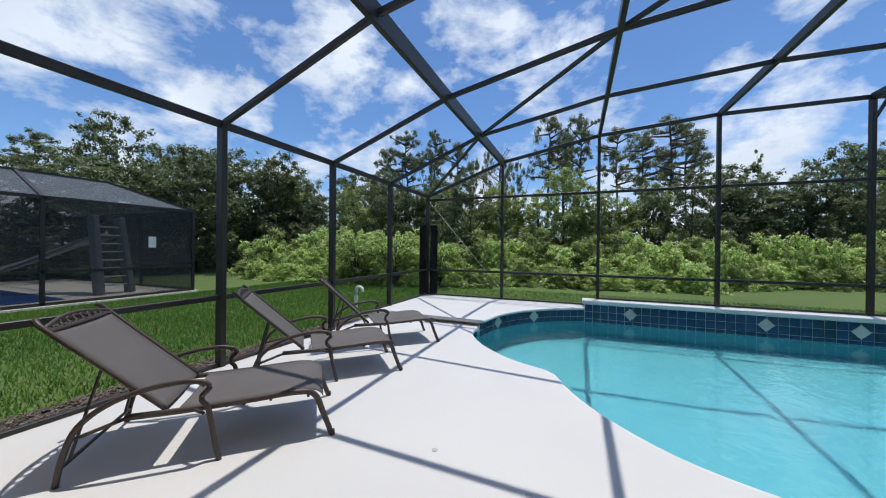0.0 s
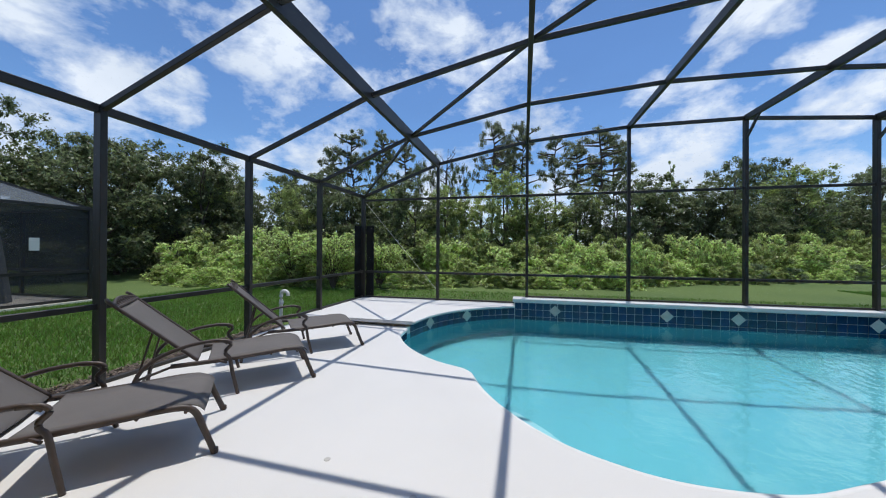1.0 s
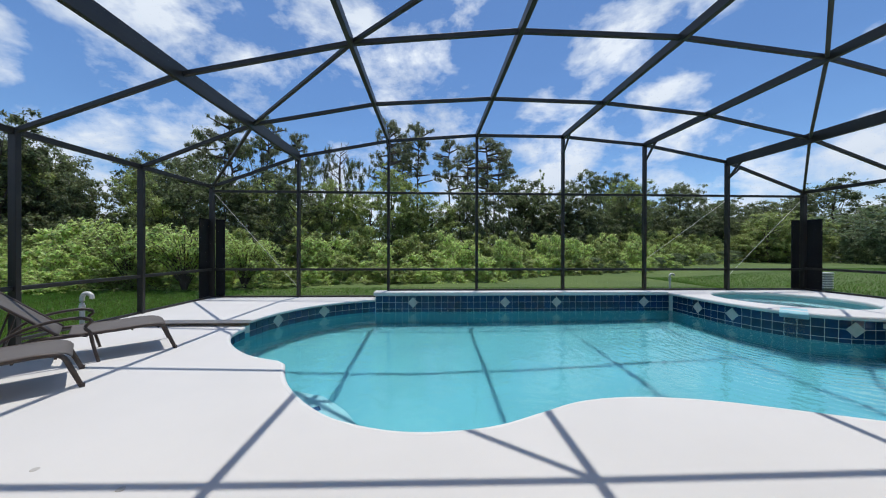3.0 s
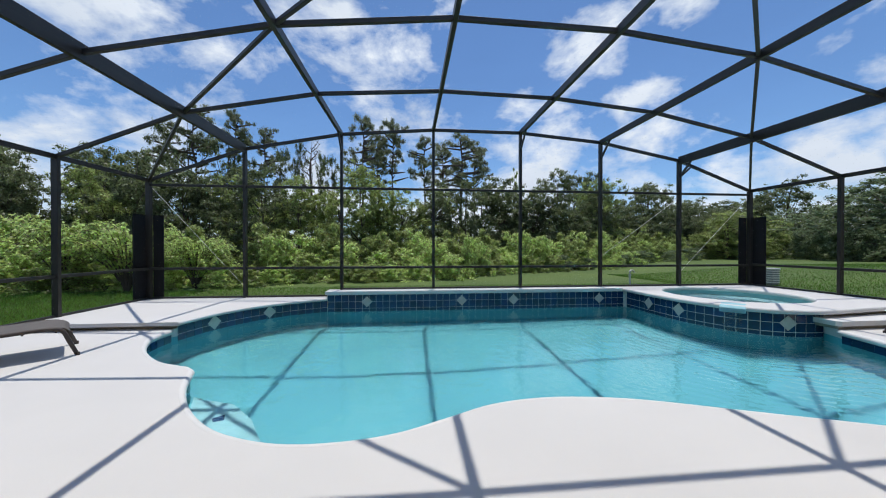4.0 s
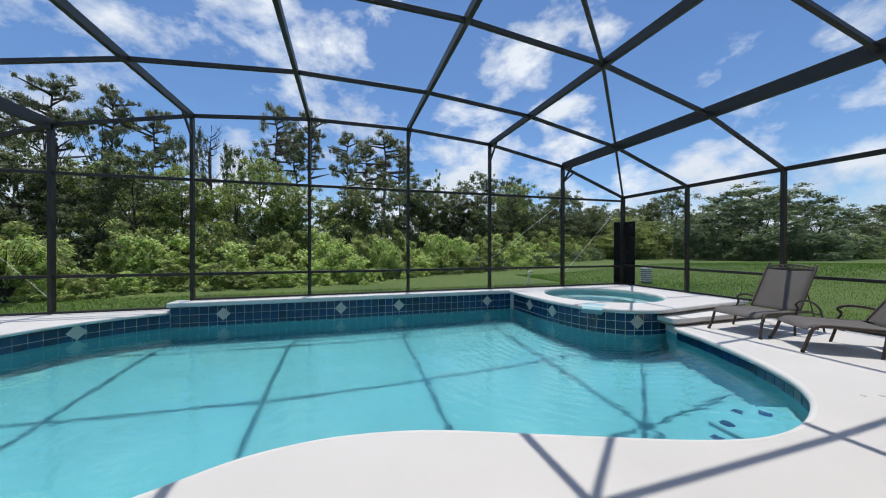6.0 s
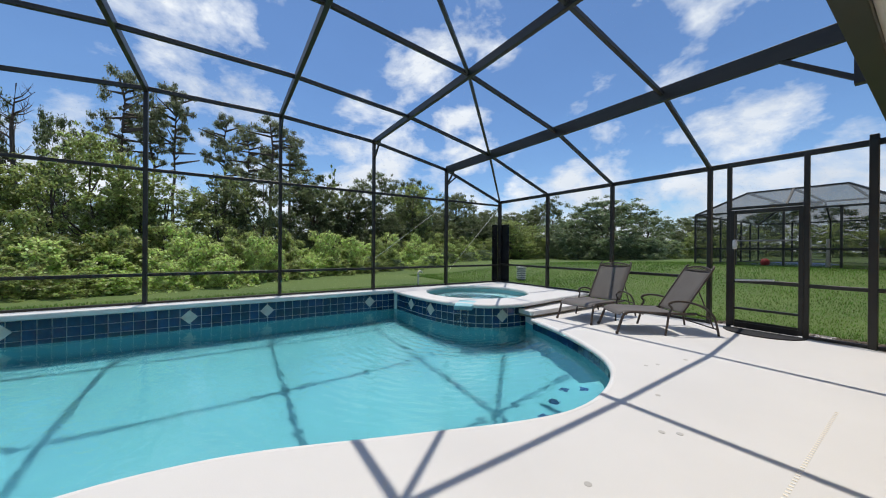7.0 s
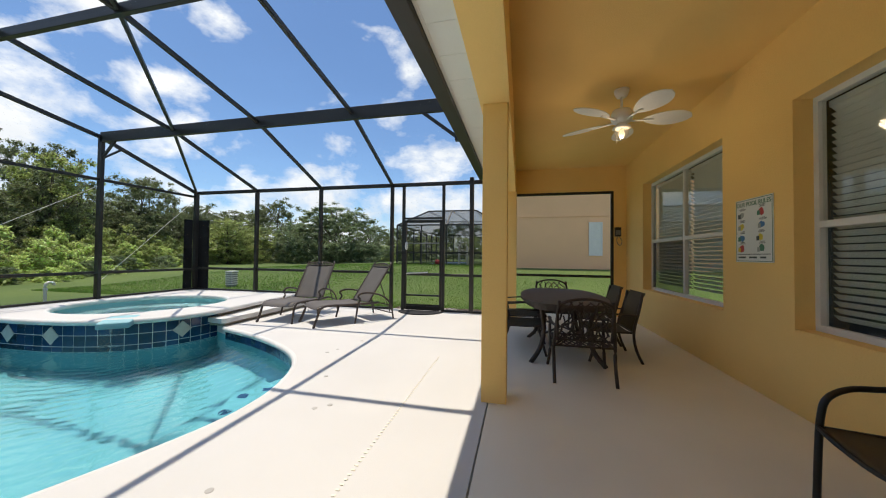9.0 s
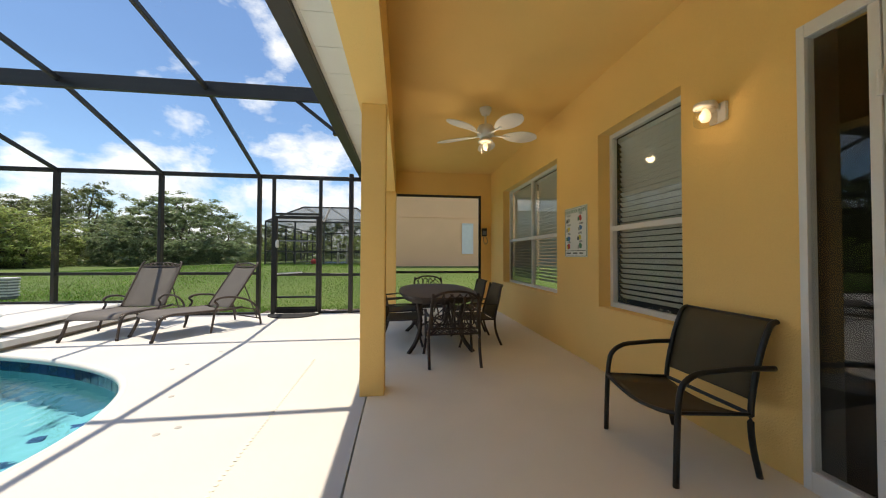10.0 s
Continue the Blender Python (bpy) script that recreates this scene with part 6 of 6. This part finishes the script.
# ---------------------------------------------------------------- neighbours
def neighbour_cage(x0, x1, y0, y1, zb, ze, zr, label, step=2.2, screen=None, roof=None, inset=2.2):
    e = thing("neighbour_enclosure", label, "pool enclosure")
    def pole(n, p, q, w=0.07, h=0.07, up=(0, 0, 1)):
        part(n, bm_beam(p, q, w, h, up=up), M_BRONZE, e)
    def panel(n, q, m):
        bm = bmesh.new()
        bm.faces.new([bm.verts.new(p) for p in q])
        part(n, bm, m, e, "dark insect mesh")
    nx, ny = max(2, round((x1 - x0) / step)), max(2, round((y1 - y0) / step))
    X = [x0 + (x1 - x0) * i / nx for i in range(nx + 1)]
    Y = [y0 + (y1 - y0) * i / ny for i in range(ny + 1)]
    for x in X:
        for y in (y0, y1):
            pole("post", (x, y, zb), (x, y, ze), up=(0, 1, 0))
    for y in Y[1:-1]:
        for x in (x0, x1):
            pole("post", (x, y, zb), (x, y, ze), up=(0, 1, 0))
    for y in (y0, y1):
        for z in (zb + 0.03, zb + 0.75, ze):
            pole("rail", (x0, y, z), (x1, y, z))
        panel("screen_panel", [(x0, y, zb), (x1, y, zb), (x1, y, ze), (x0, y, ze)], screen)
    for x in (x0, x1):
        for z in (zb + 0.03, zb + 0.75, ze):
            pole("rail", (x, y0, z), (x, y1, z))
        panel("screen_panel", [(x, y0, zb), (x, y1, zb), (x, y1, ze), (x, y0, ze)], screen)
    a, b, c, d = x0 + inset, x1 - inset, y0 + inset, y1 - inset
    for p, q in (((x0, y0, ze), (a, c, zr)), ((x1, y0, ze), (b, c, zr)), ((x1, y1, ze), (b, d, zr)), ((x0, y1, ze), (a, d, zr)), ((a, c, zr), (b, c, zr)), ((b, c, zr), (b, d, zr)), ((b, d, zr), (a, d, zr)), ((a, d, zr), (a, c, zr))):
        pole("roof_beam", p, q, 0.06, 0.09)
    for y in Y[1:-1]:
        if c < y < d:
            pole("roof_beam", (x0, y, ze), (a, y, zr)); pole("roof_beam", (a, y, zr), (b, y, zr)); pole("roof_beam", (b, y, zr), (x1, y, ze))
    for q in ([(x0, y0, ze), (x1, y0, ze), (b, c, zr), (a, c, zr)], [(x1, y0, ze), (x1, y1, ze), (b, d, zr), (b, c, zr)], [(x1, y1, ze), (x0, y1, ze), (a, d, zr), (b, d, zr)], [(x0, y1, ze), (x0, y0, ze), (a, c, zr), (a, d, zr)],
              [(a, c, zr), (b, c, zr), (b, d, zr), (a, d, zr)]):
        panel("roof_screen", q, roof)
    part("slab", bm_box(x0 - 0.1, y0 - 0.1, zb - 0.5, x1 + 0.1, y1 + 0.1, zb), M_PATIO, e, "pale concrete deck")
    return e


def pool_cover(x0, x1, y0, y1, z, label):
    tagged(obj_from("neighbour_pool", bm_box(x0, y0, z, x1, y1, z + 0.03, 0.01), M_BLUE), label, "swimming pool")


neighbour_cage(-21.0, -12.9, -9.0, 6.35, -0.02, 2.38, 3.08, "neighbour's dark pool enclosure with grey mesh roof", screen=M_NBSCREEN, roof=M_NBROOF, step=3.0, inset=1.4)
pool_cover(-19.5, -13.7, -6.0, 3.9, -0.02, "neighbour's pool with dark blue water")
tagged(obj_from('notice_plate', bm_box(-12.86, 5.20, 1.28, -12.84, 5.37, 1.58, 0.003), M_PAPER), 'small white notice plate on the neighbour\'s screen', 'sign')
# pool slide seen through the mesh
sldr = thing("pool_slide", "grey plastic pool slide tower with ladder rungs", "slide", at=pose(-14.0, 5.0, -0.02, 0, 0, 8))
for s in (-1, 1):
    part("ladder_side", bm_beam((0.0, s * 0.36, 0.0), (-0.38, s * 0.30, 2.15), 0.14, 0.28, up=(1, 0, 0), bevel=0.02), M_GREYPL, sldr, "tapered grey plastic ladder side")
for k in range(8):
    z = 0.25 + k * 0.23
    part("rung", bm_beam((-0.17 * z, -0.34, z), (-0.17 * z, 0.34, z), 0.09, 0.035, bevel=0.006), M_PVC, sldr, "pale ladder rung")
part("chute", bm_tube(smooth_line([(-0.4, 0, 1.6), (-1.2, -0.2, 1.35), (-1.9, -1.0, 0.8), (-2.2, -1.9, 0.45)], 6), 0.30, 10, flat=0.25), M_GREYPL, sldr, "", True)
neighbour_cage(20.5, 30.0, 0.9, 6.9, 0.62, 2.95, 3.95, "neighbour's pool enclosure with dark frames and mesh", screen=M_NBFAR, roof=M_NBROOF, step=1.7, inset=1.5)
tagged(obj_from("neighbour_pool", bm_box(22.5, 3.0, 0.62, 28.0, 5.6, 0.66, 0.01), M_BLUE), "neighbour's small pool seen through mesh", "swimming pool")
lc = thing("pool_ladder", "white pool ladder standing on the neighbour's deck", "ladder", at=pose(21.6, 3.15, 0.62))
for s in (-0.25, 0.25):
    part("side_rail", bm_tube([(0, s, 0), (0.1, s, 1.15), (0.4, s, 1.15), (0.5, s, 0)], 0.03, 8), M_PVC, lc)
for z in (0.3, 0.6, 0.9):
    part("tread", bm_box(0.0, -0.25, z, 0.16, 0.25, z + 0.04), M_PVC, lc)
tagged(obj_from("beach_ball", bm_lathe([(0.01, 0.0), (0.12, 0.05), (0.17, 0.17), (0.12, 0.29), (0.01, 0.34)], 16, (21.2, 4.6, 0.62)), INKS["red"], True), "red beach ball on the neighbour's deck", "ball")
h2 = thing("neighbour_house", "neighbour's cream stucco house with a narrow window", "house")
part("wall", bm_box(18.0, -14.0, 0.4, 26.0, 0.5, 5.2), M_NBWALL, h2)
part("band", bm_box(17.97, -14.0, 3.02, 18.0, 0.5, 3.06), M_NBWALL, h2, "raised stucco band")
part("roof", bm_slab([(17.4, -14.6), (26.6, -14.6), (26.6, 1.0), (17.4, 1.0)], [], 5.2, 5.4), M_ROOFTILE, h2)
wn = part("window", bm_slab([(0, 0), (0.56, 0), (0.56, 1.5), (0, 1.5)], [[(0.05, 0.05), (0.51, 0.05), (0.51, 1.45), (0.05, 1.45)]], 0, 0.06), M_WHITE, h2, "white framed window")
wn.matrix_world = Matrix.Translation((17.995, -3.22, 1.25)) @ Matrix(((0, 0, -1, 0), (-1, 0, 0, 0), (0, 1, 0, 0), (0, 0, 0, 1)))
part("pane", bm_box(0.05, 0.05, 0.01, 0.51, 0.72, 0.02), M_BLIND, wn)
part("pane", bm_box(0.05, 0.75, 0.01, 0.51, 1.45, 0.02), M_BLIND, wn)
part("rail", bm_box(0.05, 0.71, 0.015, 0.51, 0.76, 0.045), M_WHITE, wn)

# ---------------------------------------------------------------- tiles, last
def tile_wall(parent, line, z_top, rows, size=0.152, gap=0.006, inward=1, mesh=None):
    """Square glazed tiles set along a line, each a piece of its own, over a grout backing."""
    pts = resample(line, size)
    n = 0
    for a, b in zip(pts, pts[1:]):
        d = (b - a).normalized()
        nrm = Vector((-d.y, d.x, 0)) * inward
        for r in range(rows):
            ob = new("tile", mesh)
            z = z_top - size * (r + 0.5)
            m = Matrix((( d.x, nrm.x, 0, 0), (d.y, nrm.y, 0, 0), (0, 0, 1, 0), (0, 0, 0, 1)))
            c = (a + b) / 2
            ob.matrix_world = Matrix.Translation((c.x + nrm.x * 0.004, c.y + nrm.y * 0.004, z)) @ m
            ob.parent = parent
            n += 1
    return n


def tile_mesh(size):
    b = bm_box(-size / 2, -0.004, -size / 2, size / 2, 0.004, size / 2, 0.002)
    me = bpy.data.meshes.new("tile")
    bm = b
    bmesh.ops.recalc_face_normals(bm, faces=bm.faces[:])
    bm.to_mesh(me); bm.free()
    me.materials.append(M_TILE)
    return me



TM = tile_mesh(0.143)
tile_wall(wall, [(-1.86, 7.630, 0), (5.19, 7.630, 0)], 0.175, 3, inward=-1, mesh=TM)
tile_wall(spa, [(p.x, p.y, 0) for p in SPAWALL], 0.175, 3, inward=1, mesh=TM)
tile_wall(terr, [(p.x, p.y, 0) for p in LEFTWALL], 0.055, 2, inward=1, mesh=TM)
tile_wall(pool, [(p.x, p.y, 0) for p in NEAR], -0.076, 1, inward=1, mesh=TM)


def diamond(parent, p, nrm, size=0.088):
    b = bm_box(-size, -0.005, -size, size, 0.005, size, 0.003)
    bmesh.ops.transform(b, matrix=Matrix.Rotation(radians(45), 4, "Y"), verts=b.verts[:])
    nrm = Vector(nrm).normalized()
    d = Vector((nrm.y, -nrm.x, 0))
    m = Matrix(((d.x, nrm.x, 0, 0), (d.y, nrm.y, 0, 0), (0, 0, 1, 0), (0, 0, 0, 1)))
    bmesh.ops.transform(b, matrix=Matrix.Translation(Vector(p) + nrm * 0.012) @ m, verts=b.verts[:])
    part("diamond_tile", b, M_DIAMOND, parent, "pale stone diamond inset")


for x in (-1.0, 1.16, 2.39, 4.51):
    diamond(wall, (x, 7.63, 0.018), (0, -1, 0))


def on_line(line, f):
    i = min(int(f * (len(line) - 1)), len(line) - 2)
    d = (line[i + 1] - line[i]).normalized()
    return line[i].lerp(line[i + 1], f * (len(line) - 1) - i), Vector((-d.y, d.x, 0))


for f in (0.24, 0.68, 0.84):
    p, n = on_line(SPAWALL, f)
    diamond(spa, (p.x, p.y, 0.02), n)
for f in (0.38, 0.72):
    p, n = on_line(LEFTWALL, f)
    diamond(terr, (p.x, p.y, -0.06), n)
